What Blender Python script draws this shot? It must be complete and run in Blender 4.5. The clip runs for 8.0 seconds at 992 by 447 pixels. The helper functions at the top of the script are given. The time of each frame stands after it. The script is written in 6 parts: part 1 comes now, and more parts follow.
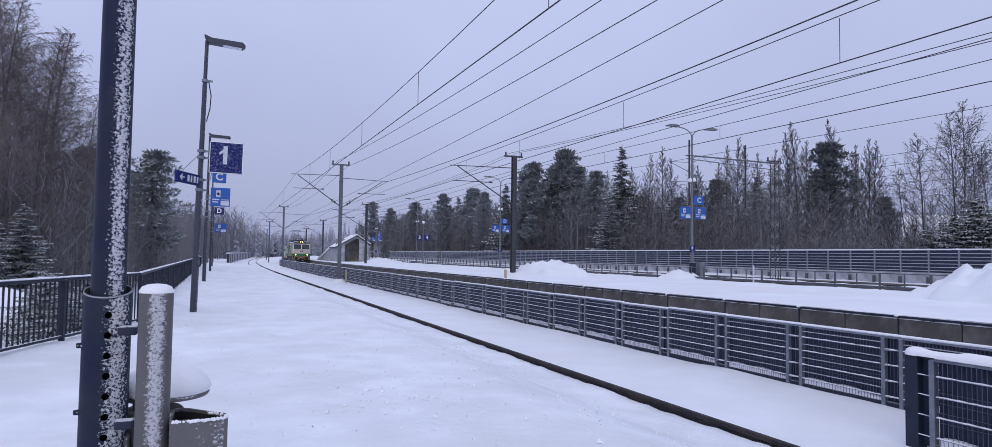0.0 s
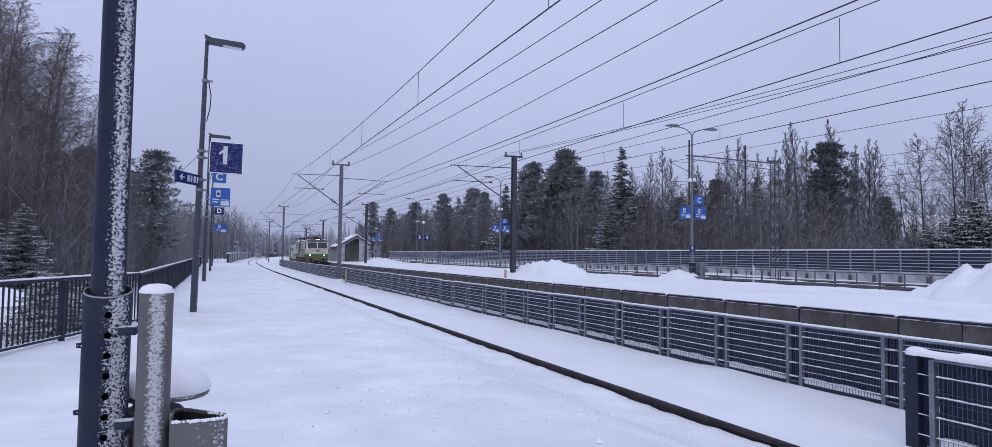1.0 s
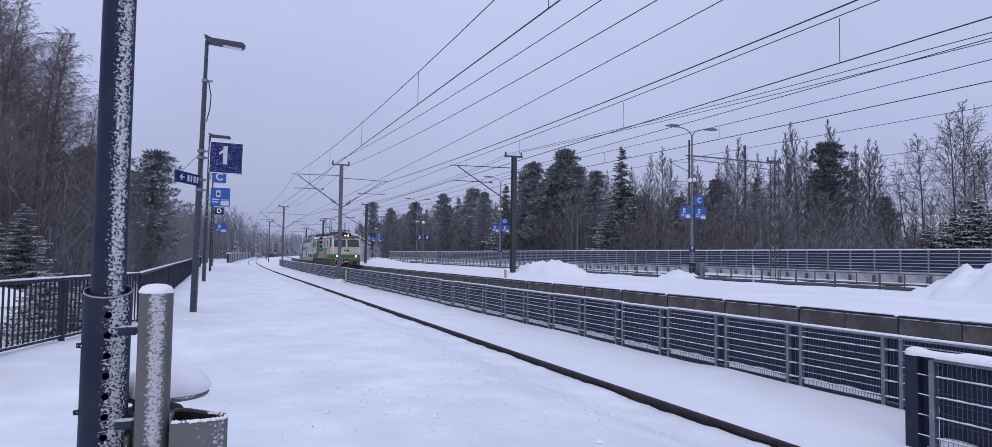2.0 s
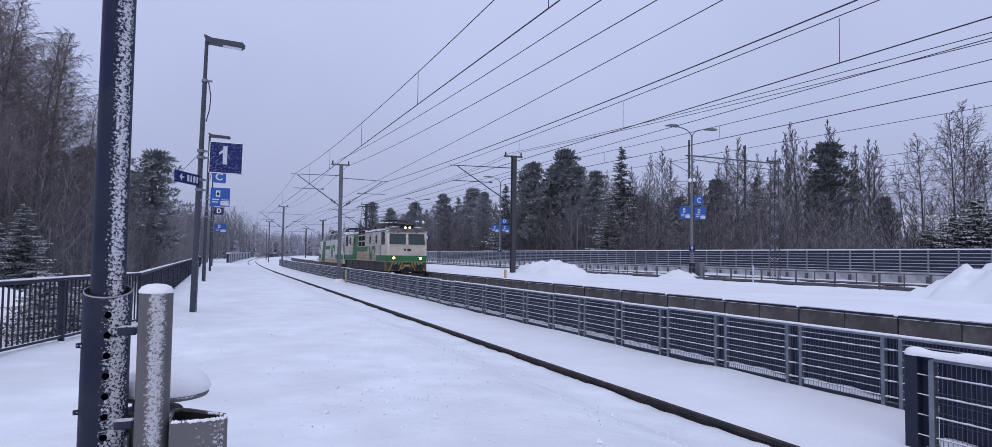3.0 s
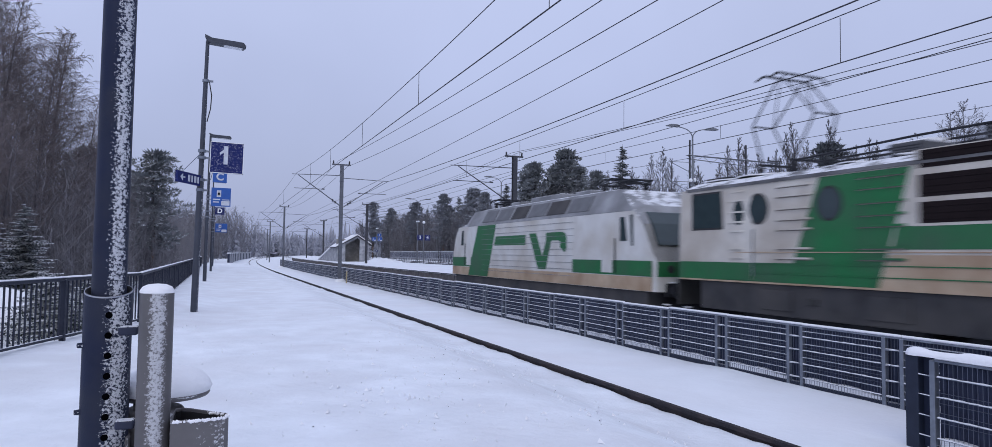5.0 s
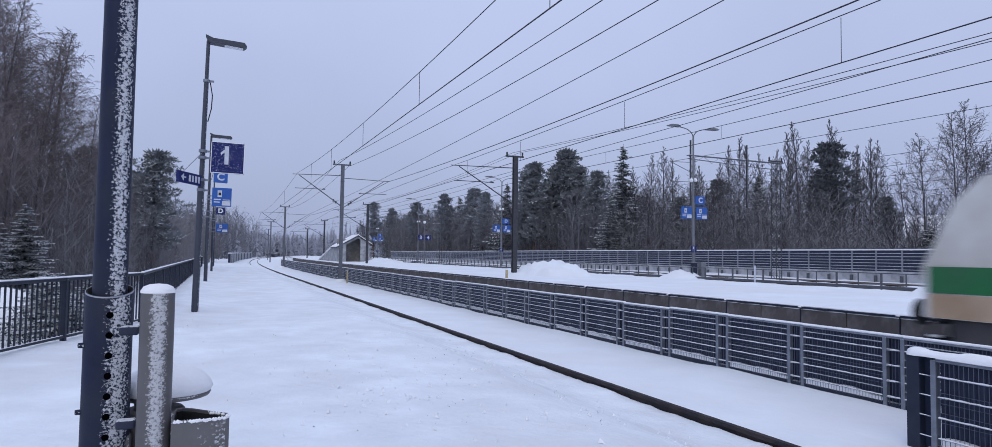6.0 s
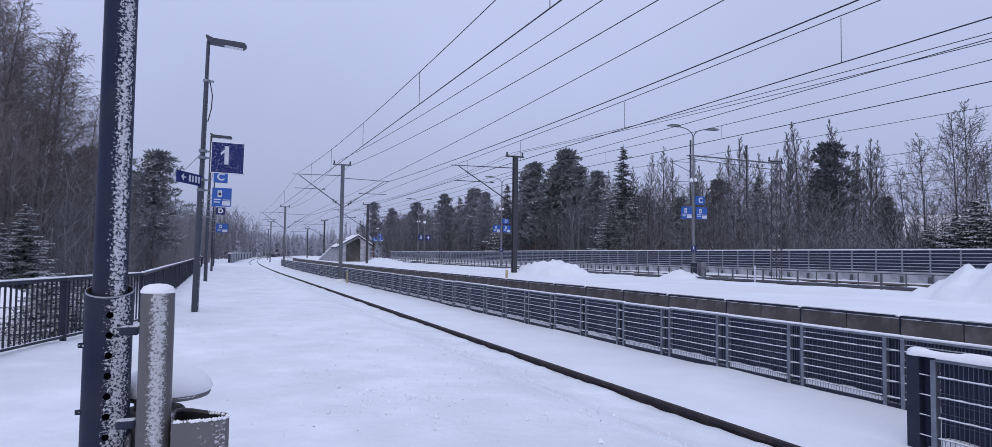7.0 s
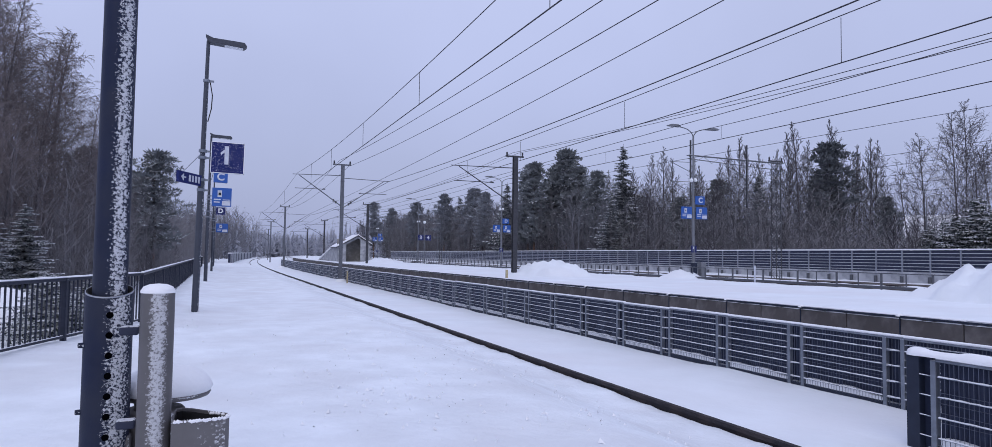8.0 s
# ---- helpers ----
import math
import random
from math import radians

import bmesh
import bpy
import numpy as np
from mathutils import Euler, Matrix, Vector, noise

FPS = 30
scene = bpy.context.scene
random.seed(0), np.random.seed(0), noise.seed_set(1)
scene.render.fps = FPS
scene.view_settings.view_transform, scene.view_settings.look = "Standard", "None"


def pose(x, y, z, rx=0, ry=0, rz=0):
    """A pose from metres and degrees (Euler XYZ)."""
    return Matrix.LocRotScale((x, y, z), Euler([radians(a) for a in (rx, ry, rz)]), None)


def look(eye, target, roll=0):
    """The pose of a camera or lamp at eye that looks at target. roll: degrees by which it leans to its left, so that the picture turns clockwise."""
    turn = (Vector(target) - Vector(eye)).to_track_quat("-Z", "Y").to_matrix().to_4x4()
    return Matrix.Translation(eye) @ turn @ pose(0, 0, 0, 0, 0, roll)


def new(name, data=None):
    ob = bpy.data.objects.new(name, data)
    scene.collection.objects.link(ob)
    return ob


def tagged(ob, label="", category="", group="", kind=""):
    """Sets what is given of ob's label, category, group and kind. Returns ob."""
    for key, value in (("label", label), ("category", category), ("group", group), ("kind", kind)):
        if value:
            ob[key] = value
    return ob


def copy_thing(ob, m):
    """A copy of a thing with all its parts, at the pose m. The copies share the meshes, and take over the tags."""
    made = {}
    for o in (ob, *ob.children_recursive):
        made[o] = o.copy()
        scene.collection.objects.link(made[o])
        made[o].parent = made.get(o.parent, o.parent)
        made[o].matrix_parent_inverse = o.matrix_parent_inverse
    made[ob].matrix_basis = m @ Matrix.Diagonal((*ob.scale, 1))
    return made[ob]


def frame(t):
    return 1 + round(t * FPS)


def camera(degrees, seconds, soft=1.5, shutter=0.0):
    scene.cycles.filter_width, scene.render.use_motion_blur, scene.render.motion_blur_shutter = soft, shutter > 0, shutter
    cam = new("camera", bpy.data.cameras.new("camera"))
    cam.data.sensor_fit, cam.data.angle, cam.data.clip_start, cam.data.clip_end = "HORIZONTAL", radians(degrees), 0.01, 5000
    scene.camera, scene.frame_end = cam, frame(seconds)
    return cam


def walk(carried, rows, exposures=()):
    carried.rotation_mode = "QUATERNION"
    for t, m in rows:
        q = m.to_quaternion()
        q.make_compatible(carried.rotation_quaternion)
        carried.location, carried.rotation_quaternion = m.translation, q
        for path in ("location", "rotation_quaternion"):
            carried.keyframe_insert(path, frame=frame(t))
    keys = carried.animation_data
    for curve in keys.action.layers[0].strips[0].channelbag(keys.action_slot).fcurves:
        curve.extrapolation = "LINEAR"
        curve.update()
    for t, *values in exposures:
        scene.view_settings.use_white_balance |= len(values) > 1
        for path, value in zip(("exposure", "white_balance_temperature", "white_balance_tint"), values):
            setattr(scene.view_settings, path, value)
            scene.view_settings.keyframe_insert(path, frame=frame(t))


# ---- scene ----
cam = camera(72.05, 8.0, soft=0.65, shutter=0.28)
EYE = (0.0, 0.0, 1.9865)


def aim(yaw):
    """The standing camera: yaw in degrees from the track's line towards the far platform."""
    a, b = radians(yaw), radians(2.711)
    return look(EYE, (EYE[0] + math.sin(a) * math.cos(b), EYE[1] + math.cos(a) * math.cos(b), EYE[2] + math.sin(b)), 0.78)


walk(cam, [(0.0, aim(22.19)), (3.0, aim(22.21)), (3.5, aim(22.26)), (4.0, aim(22.2)), (4.6, aim(22.17)), (6.0, aim(22.09)), (8.0, aim(22.09))],
     [(0.0, 0.1, 6500, 10), (4.5, 0.1, 6500, 10), (5.6, 0.1, 6430, 4), (6.0, 0.1, 6430, 5), (6.7, 0.1, 6450, 9), (8.0, 0.1, 6450, 10)])

# ---- light ----
world = bpy.data.worlds.new("overcast")
scene.world = world
world.use_nodes = True
wn, wl = world.node_tree.nodes, world.node_tree.links
wn.clear()
sky = wn.new("ShaderNodeTexSky")
sky.sky_type, sky.sun_disc = "NISHITA", False
sky.sun_elevation, sky.sun_rotation = radians(24), radians(200)
sky.air_density, sky.dust_density = 1.6, 3.0
tc = wn.new("ShaderNodeTexCoord")
sep = wn.new("ShaderNodeSeparateXYZ")
wl.new(tc.outputs["Generated"], sep.inputs[0])
ramp = wn.new("ShaderNodeValToRGB")
wl.new(sep.outputs["Z"], ramp.inputs[0])
ramp.color_ramp.elements[0].position, ramp.color_ramp.elements[0].color = 0.0, (0.345, 0.39, 0.60, 1)
ramp.color_ramp.elements[1].position, ramp.color_ramp.elements[1].color = 0.6, (0.60, 0.655, 0.93, 1)
mid = ramp.color_ramp.elements.new(0.22)
mid.color = (0.45, 0.50, 0.755, 1)
cloud = wn.new("ShaderNodeTexNoise")
cloud.inputs["Scale"].default_value, cloud.inputs["Detail"].default_value = 2.2, 4
wl.new(tc.outputs["Generated"], cloud.inputs["Vector"])
cmap = wn.new("ShaderNodeMapRange")
cmap.inputs[1].default_value, cmap.inputs[2].default_value, cmap.inputs[3].default_value, cmap.inputs[4].default_value = 0.3, 0.7, 0.94, 1.06
wl.new(cloud.outputs["Fac"], cmap.inputs[0])
cmul = wn.new("ShaderNodeVectorMath")
cmul.operation = "SCALE"
wl.new(ramp.outputs[0], cmul.inputs[0])
wl.new(cmap.outputs[0], cmul.inputs["Scale"])
bg_sky, bg_cloud = wn.new("ShaderNodeBackground"), wn.new("ShaderNodeBackground")
bg_sky.inputs[1].default_value = 0.1
bg_cloud.inputs[1].default_value = 1.0
wl.new(sky.outputs[0], bg_sky.inputs[0])
wl.new(cmul.outputs[0], bg_cloud.inputs[0])
wmix, wout = wn.new("ShaderNodeMixShader"), wn.new("ShaderNodeOutputWorld")
wmix.inputs[0].default_value = 0.94
wl.new(bg_sky.outputs[0], wmix.inputs[1])
wl.new(bg_cloud.outputs[0], wmix.inputs[2])
wl.new(wmix.outputs[0], wout.inputs[0])

sun = new("sun", bpy.data.lights.new("sun", "SUN"))
sun.data.energy, sun.data.angle, sun.data.color = 0.6, radians(40), (1.0, 0.96, 0.92)
sun.matrix_world = look((-30, -60, 60), (0, 0, 0))

# ---- materials ----


def material(name, color, rough=0.6, metal=0.0, var=0.15, scale=4.0, bump=0.0, bscale=60.0, second=None, amount=0.0, sscale=1.2, edge=0.08,
             frost=0.0, fdir=(0, 0, 1), fedge=0.35, fscale=40.0, famp=0.45, fstretch=1.0, rand=0.0, emit=None, estr=0.0, spec=0.5):
    """A surface with grain and larger stains (second colour), and wind-blown snow (frost) on the sides that face fdir."""
    m = bpy.data.materials.new(name)
    m.use_nodes = True
    n, l = m.node_tree.nodes, m.node_tree.links
    b = n["Principled BSDF"]
    b.inputs["Roughness"].default_value, b.inputs["Metallic"].default_value = rough, metal
    b.inputs["Specular IOR Level"].default_value = spec
    co = n.new("ShaderNodeTexCoord")

    def tex(s, detail=5.0):
        t = n.new("ShaderNodeTexNoise")
        t.inputs["Scale"].default_value, t.inputs["Detail"].default_value = s, detail
        l.new(co.outputs["Object"], t.inputs["Vector"])
        return t.outputs["Fac"]

    def ranged(v, a, z, lo=0.0, hi=1.0):
        r = n.new("ShaderNodeMapRange")
        for i, x in enumerate((a, z, lo, hi)):
            r.inputs[i + 1].default_value = x
        l.new(v, r.inputs[0])
        return r.outputs[0]

    def mixed(fac, a, z):
        x = n.new("ShaderNodeMix")
        x.data_type = "RGBA"
        l.new(fac, x.inputs[0])
        for s, v in ((x.inputs[6], a), (x.inputs[7], z)):
            if isinstance(v, tuple):
                s.default_value = (*v, 1)
            else:
                l.new(v, s)
        return x.outputs[2]

    dark = tuple(c * (1 - var) for c in color)
    light = tuple(min(1, c * (1 + var)) for c in color)
    out = mixed(ranged(tex(scale), 0.3, 0.7), dark, light)
    if second:
        out = mixed(ranged(tex(sscale), 0.62 - amount * 0.5 - edge, 0.62 - amount * 0.5 + edge), out, second)
    if rand:
        info = n.new("ShaderNodeObjectInfo")
        hsv = n.new("ShaderNodeHueSaturation")
        l.new(ranged(info.outputs["Random"], 0, 1, 1 - rand, 1 + rand), hsv.inputs["Value"])
        l.new(out, hsv.inputs["Color"])
        out = hsv.outputs[0]
    if frost:
        geo = n.new("ShaderNodeNewGeometry")
        dot = n.new("ShaderNodeVectorMath")
        dot.operation = "DOT_PRODUCT"
        dot.inputs[1].default_value = Vector(fdir).normalized()
        l.new(geo.outputs["Normal"], dot.inputs[0])
        add = n.new("ShaderNodeMath")
        add.operation = "ADD"
        l.new(dot.outputs["Value"], add.inputs[0])
        sp = n.new("ShaderNodeMapping")
        sp.inputs["Scale"].default_value = (1.0, 1.0, fstretch)
        ft = n.new("ShaderNodeTexNoise")
        ft.inputs["Scale"].default_value, ft.inputs["Detail"].default_value, ft.inputs["Roughness"].default_value = fscale, 6, 0.65
        l.new(co.outputs["Object"], sp.inputs["Vector"])
        l.new(sp.outputs[0], ft.inputs["Vector"])
        l.new(ranged(ft.outputs["Fac"], 0.25, 0.75, -famp, famp), add.inputs[1])
        f = ranged(add.outputs[0], fedge, fedge + 0.12, 0, frost)
        out = mixed(f, out, (0.80, 0.82, 0.86))
        l.new(ranged(f, 0, 1, rough, 0.9), b.inputs["Roughness"])
    l.new(out, b.inputs["Base Color"])
    if bump:
        bp = n.new("ShaderNodeBump")
        bp.inputs["Strength"].default_value, bp.inputs["Distance"].default_value = bump, 0.02
        l.new(tex(bscale), bp.inputs["Height"])
        l.new(bp.outputs[0], b.inputs["Normal"])
    if emit:
        b.inputs["Emission Color"].default_value, b.inputs["Emission Strength"].default_value = (*emit, 1), estr
    return m


SNOW = material("snow", (0.79, 0.825, 0.87), 0.85, var=0.05, scale=0.8, bump=0.5, bscale=7.0, second=(0.74, 0.74, 0.77), amount=0.05, sscale=0.25, edge=0.2)
SNOW_TRODDEN = material("trodden_snow", (0.785, 0.82, 0.865), 0.8, var=0.07, scale=1.9, bump=1.0, bscale=9.0, second=(0.70, 0.715, 0.75), amount=0.12, sscale=0.7, edge=0.14)
SNOW_CAP = material("snow_cap", (0.84, 0.85, 0.88), 0.9, var=0.03, bump=0.4, bscale=30)
CONCRETE = material("concrete", (0.30, 0.295, 0.29), 0.85, var=0.15, scale=6, bump=0.3, second=(0.22, 0.215, 0.21), amount=0.25, rand=0.06)
WALL_BROWN = material("platform_face", (0.116, 0.106, 0.106), 0.85, var=0.2, scale=5, bump=0.3, second=(0.075, 0.067, 0.067), amount=0.3, sscale=2.0, rand=0.12)
RAIL_RUST = material("rail_rust", (0.017, 0.015, 0.020), 0.9, metal=0.0, var=0.3, scale=12, bump=0.3, second=(0.034, 0.026, 0.028), amount=0.2, sscale=3)
RAIL_TOP = material("rail_top", (0.16, 0.14, 0.13), 0.45, metal=0.7, var=0.2, scale=20)
GALV = material("galvanised", (0.20, 0.225, 0.27), 0.5, metal=0.4, var=0.14, scale=14, second=(0.15, 0.17, 0.21), amount=0.25, sscale=4, frost=0.8, fedge=0.75, fscale=25)
DARK_PANEL = material("dark_panel", (0.026, 0.033, 0.062), 0.6, spec=0.2, var=0.2, scale=8, rand=0.1)
DARK_PLATE = material("dark_plate", (0.018, 0.024, 0.043), 0.55, spec=0.25, var=0.15, scale=6, frost=0.6, fedge=0.8)
NOISE_PANEL = material("noise_panel", (0.034, 0.040, 0.068), 0.65, metal=0.0, spec=0.2, var=0.15, scale=3, rand=0.1, frost=0.7, fedge=0.75)
MAST_STEEL = material("mast_steel", (0.12, 0.13, 0.155), 0.55, metal=0.3, var=0.2, scale=8, frost=0.8, fdir=(-0.4, -0.2, 0.9), fedge=0.75, fscale=12)
MAST_DARK = material("mast_dark", (0.04, 0.042, 0.052), 0.7, var=0.3, scale=8, frost=0.85, fdir=(0.7, -0.6, 0.35), fedge=1.05, fscale=9)
WIRE = material("wire", (0.05, 0.05, 0.06), 0.6, metal=0.4, var=0.2)

# ---- shaping helpers ----


def box(bm, x0, x1, y0, y1, z0, z1, bevel=0.0):
    vs = [bm.verts.new((x, y, z)) for x in (x0, x1) for y in (y0, y1) for z in (z0, z1)]
    fs = [bm.faces.new([vs[i] for i in q]) for q in ((0, 1, 3, 2), (4, 6, 7, 5), (0, 4, 5, 1), (2, 3, 7, 6), (0, 2, 6, 4), (1, 5, 7, 3))]
    if bevel:
        es = list({e for f in fs for e in f.edges})
        bmesh.ops.bevel(bm, geom=es, offset=bevel, segments=2, affect="EDGES", profile=0.5)


def tube(bm, a, b, ra, rb=None, sides=8, caps=True):
    a, b = Vector(a), Vector(b)
    rb = ra if rb is None else rb
    w = (b - a).normalized()
    u = w.orthogonal().normalized()
    v = w.cross(u)
    rings = []
    for p, r in ((a, ra), (b, rb)):
        rings.append([bm.verts.new(p + r * (math.cos(2 * math.pi * i / sides) * u + math.sin(2 * math.pi * i / sides) * v)) for i in range(sides)])
    for i in range(sides):
        f = bm.faces.new((rings[0][i], rings[0][(i + 1) % sides], rings[1][(i + 1) % sides], rings[1][i]))
        f.smooth = sides > 5
    if caps:
        bm.faces.new([bm.verts.new(v.co) for v in rings[0][::-1]])
        bm.faces.new([bm.verts.new(v.co) for v in rings[1]])


def pipe(bm, pts, r, sides=6):
    for a, b in zip(pts[:-1], pts[1:]):
        tube(bm, a, b, r, r, sides)


def lathe(bm, profile, sides=32, at=(0, 0, 0)):
    rings = []
    for r, z in profile:
        rings.append([bm.verts.new((at[0] + r * math.cos(2 * math.pi * i / sides), at[1] + r * math.sin(2 * math.pi * i / sides), at[2] + z)) for i in range(sides)])
    for a, b in zip(rings[:-1], rings[1:]):
        for i in range(sides):
            bm.faces.new((a[i], a[(i + 1) % sides], b[(i + 1) % sides], b[i])).smooth = True
    return rings


def prism(bm, outline, lo, hi, axis="y"):
    """A flat outline drawn out between lo and hi along the axis."""
    def at(p, d):
        return {"x": (d, p[0], p[1]), "y": (p[0], d, p[1]), "z": (p[0], p[1], d)}[axis]
    a, b = [bm.verts.new(at(p, lo)) for p in outline], [bm.verts.new(at(p, hi)) for p in outline]
    n = len(outline)
    fs = [bm.faces.new((a[i], a[(i + 1) % n], b[(i + 1) % n], b[i])) for i in range(n)]
    fs += [bm.faces.new(a[::-1]), bm.faces.new(b)]
    bmesh.ops.recalc_face_normals(bm, faces=fs)


def mesh_of(name, bm, *mats):
    me = bpy.data.meshes.new(name)
    bm.to_mesh(me)
    bm.free()
    for m in mats:
        me.materials.append(m)
    return me


def part(name, bm, mat, parent=None, label=""):
    ob = new(name, mesh_of(name, bm, mat))
    if parent:
        ob.parent = parent
    return tagged(ob, label)


def shared(name, me, parent, m):
    ob = new(name, me)
    ob.parent, ob.matrix_local = parent, m
    return ob


def base(name, m, label, category, group="", kind=""):
    ob = new(name)
    ob.empty_display_size = 0.2
    ob.matrix_world = m
    return tagged(ob, label, category, group, kind)


def bend(y):
    """How far the line has swung aside at y: it runs straight and then curves away."""
    return 0.0 if y < 65 else (y - 65) ** 2 / 4000.0


def heading(y):
    return 0.0 if y < 65 else -math.degrees(math.atan((y - 65) / 2000.0))


def sheet(name, xs, ys, height, mat, label="", kind="structure", curved=True):
    """A ground surface over the rows xs and ys with its own height at every place."""
    verts = [((x + (bend(y) if curved else 0)), y, height(x, y)) for y in ys for x in xs]
    nx = len(xs)
    faces = [(j * nx + i, j * nx + i + 1, (j + 1) * nx + i + 1, (j + 1) * nx + i) for j in range(len(ys) - 1) for i in range(nx - 1)]
    me = bpy.data.meshes.new(name)
    me.from_pydata(verts, [], faces)
    me.polygons.foreach_set("use_smooth", [True] * len(faces))
    me.materials.append(mat)
    return tagged(new(name, me), label, "", "", kind)


def rough(x, y, s, a):
    return a * noise.fractal(Vector((x * s, y * s, 0.3)), 1.0, 2.0, 4)


def steps(*runs):
    """Rising values: (start, end, step), ... joined."""
    out = []
    for a, b, s in runs:
        k = max(1, round((b - a) / s))
        out += [a + (b - a) * i / k for i in range(k)]
    return out + [runs[-1][1]]


# ---- ground, platforms and tracks ----
LONG = steps((-40, -4, 2), (-4, 2, 0.3), (2, 14, 0.12), (14, 30, 0.25), (30, 60, 0.6), (60, 130, 2), (130, 420, 6))


def ground_height(x, y):
    d = math.hypot(x, y)
    z = -0.35 + rough(x, y, 0.05, 0.25) * min(1, d / 30)
    if -60 < x < -2.4:
        z -= 0.3 * min(1, (-2.4 - x) / 1.5)
    if x > 34:
        z += 0.95 * min(1, (x - 34) / 9)
    return z


sheet("ground", steps((-1500, -200, 130), (-200, -4, 4), (-4, 60, 4), (60, 200, 10), (200, 1500, 130)),
      steps((-1500, -200, 130), (-200, 300, 6), (300, 1500, 120)), ground_height, SNOW, "snow-covered ground reaching into the distance", curved=False)


def near_height(x, y):
    """Platform snow that drifts over its edge down to the buried near rail."""
    s = min(1, max(0, (x - 2.7) / 2.6))
    s = s * s * (3 - 2 * s)
    end = min(1, max(0, (y - 95) / 12))
    top = 0.62 * (1 - end) - 0.12 * end
    z = top + (-0.095 - top) * s
    z += rough(x, y, 0.55, 0.03) + rough(x, y, 2.2, 0.014) + rough(x + 40, y, 5.5, 0.008)
    if x < 0.2 and 13 < y < 90:
        z += 0.13 * max(0, 1 - abs(x + 0.9) / 1.0) * min(1, (y - 13) / 5)
    foot = -2.54 + (y - 10.56) * 0.2927 if y < 14.65 else -1.34
    if x < foot - 0.2:
        z -= min(1.6, (foot - 0.2 - x) * 1.6)
    return z


sheet("platform_1", steps((-7.5, -3.5, 0.5), (-3.5, 5.74, 0.12)), [y for y in LONG if y <= 300], near_height, SNOW_TRODDEN, "station platform under trodden snow")


def bed_height(x, y):
    drift = max(0, (x - 7.6) / 1.0) ** 2 * 0.025 * (1 + noise.noise(Vector((x, y * 0.6, 2)))) if x < 8.7 else 0
    return -0.035 + rough(x, y, 0.5, 0.035) * min(1, (x - 5.8) * 2) + drift - (0.06 if x > 8.75 else 0)


sheet("trackbed", steps((5.83, 8.85, 0.14), (8.85, 14.95, 0.7)), [y for y in LONG if y <= 420], bed_height, SNOW, "trackbed filled with smooth snow")


def rail(x, name, z=0.0):
    ob = base(name, Matrix(), "rusty steel rail lying in snow beside the platform", "rail", "rails", "structure")
    for nm, (x0, x1, z0, z1), mt in (("web", (-0.012, 0.012, -0.2, -0.03), RAIL_RUST), ("head", (-0.037, 0.037, -0.048, 0.0), RAIL_TOP if z else RAIL_RUST)):
        bm = bmesh.new()
        ys = steps((-40, 60, 10), (60, 420, 6))
        rows = [[bm.verts.new((x + bend(y) + a, y, b + z)) for a, b in ((x0, z0), (x0, z1), (x1, z1), (x1, z0))] for y in ys]
        for a, b in zip(rows[:-1], rows[1:]):
            for i in range(4):
                bm.faces.new((a[i], b[i], b[(i + 1) % 4], a[(i + 1) % 4]))
        bmesh.ops.recalc_face_normals(bm, faces=bm.faces)
        part(nm, bm, mt, ob)


T1, T2 = 5.02, 13.18
for xr in (T1 - 0.762, T1 + 0.762, T2 - 0.762, T2 + 0.762):
    rail(xr, "rail", 0.002 if xr > 8 else 0.0)
for xr in (31.2, 32.72, 37.0, 38.52):
    rail(xr, "rail", 0.62)


def island_height(x, y):
    z = 0.71 + rough(x, y, 0.35, 0.05)
    for px, py, h, r, e in SNOW_HEAPS:
        d = math.hypot((x - px) / r, (y - py) / (r * e))
        if d < 1.4:
            d += 0.18 * noise.noise(Vector((x * 1.3, y * 1.3, 5)))
            z += h * max(0, 1 - max(0, d) ** 1.7) ** 0.8 * (1 + (0.2 * noise.noise(Vector((x * 1.8, y * 1.8, 1))) + 0.3 * noise.noise(Vector((x * 4.3, y * 4.3, 7)))) / max(0.7, h))
    return z if x < 27.6 else z - 0.1


SNOW_HEAPS = [(21.0, 41.3, 0.98, 2.3, 1.4), (19.0, 42.3, 0.22, 1.4, 1.0), (24.8, 13.0, 1.5, 2.6, 1.9), (27.6, 35.9, 0.5, 1.5, 1.0), (22, 98, 0.65, 3, 1.4)]
sheet("platform_2", steps((14.98, 28.4, 0.19)), steps((-20, 4, 2), (4, 12, 0.3), (12, 19, 0.15), (19, 56, 0.3), (56, 130, 1.5), (130, 240, 8)), island_height, SNOW, "island platform covered in ploughed snow")

face = base("platform_wall", Matrix(), "grey concrete platform edge wall with snow on top", "wall", "", "structure")
bm = bmesh.new()
box(bm, 0, 0.12, 0.012, 1.473, -0.5, 0.628, 0.012)
panel_mesh = mesh_of("panel", bm, WALL_BROWN)
bm = bmesh.new()
box(bm, -0.055, 0.10, 0.004, 1.481, 0.66, 0.712, 0.006)
coping_mesh = mesh_of("coping", bm, DARK_PLATE)
bm = bmesh.new()
ys = steps((0.02, 1.46, 0.12))
prism(bm, [(y, 0.63) for y in reversed(ys)] + [(y, 0.643 + 0.008 * math.sin(7 * y) + 0.005 * math.sin(19 * y)) for y in ys], -0.02, 0.09, "x")
ledge_mesh = mesh_of("ledge_snow", bm, SNOW_CAP)
bm = bmesh.new()
box(bm, 0.02, 0.3, 0.03, 1.45, 0.713, 0.735, 0.01)
strip_mesh = mesh_of("snow_strip", bm, SNOW_CAP)
bm = bmesh.new()
lathe(bm, [(0.085, 0.0), (0.08, 0.03), (0.055, 0.06), (0.0, 0.072)], 9, (0.0, 0, 0.69))
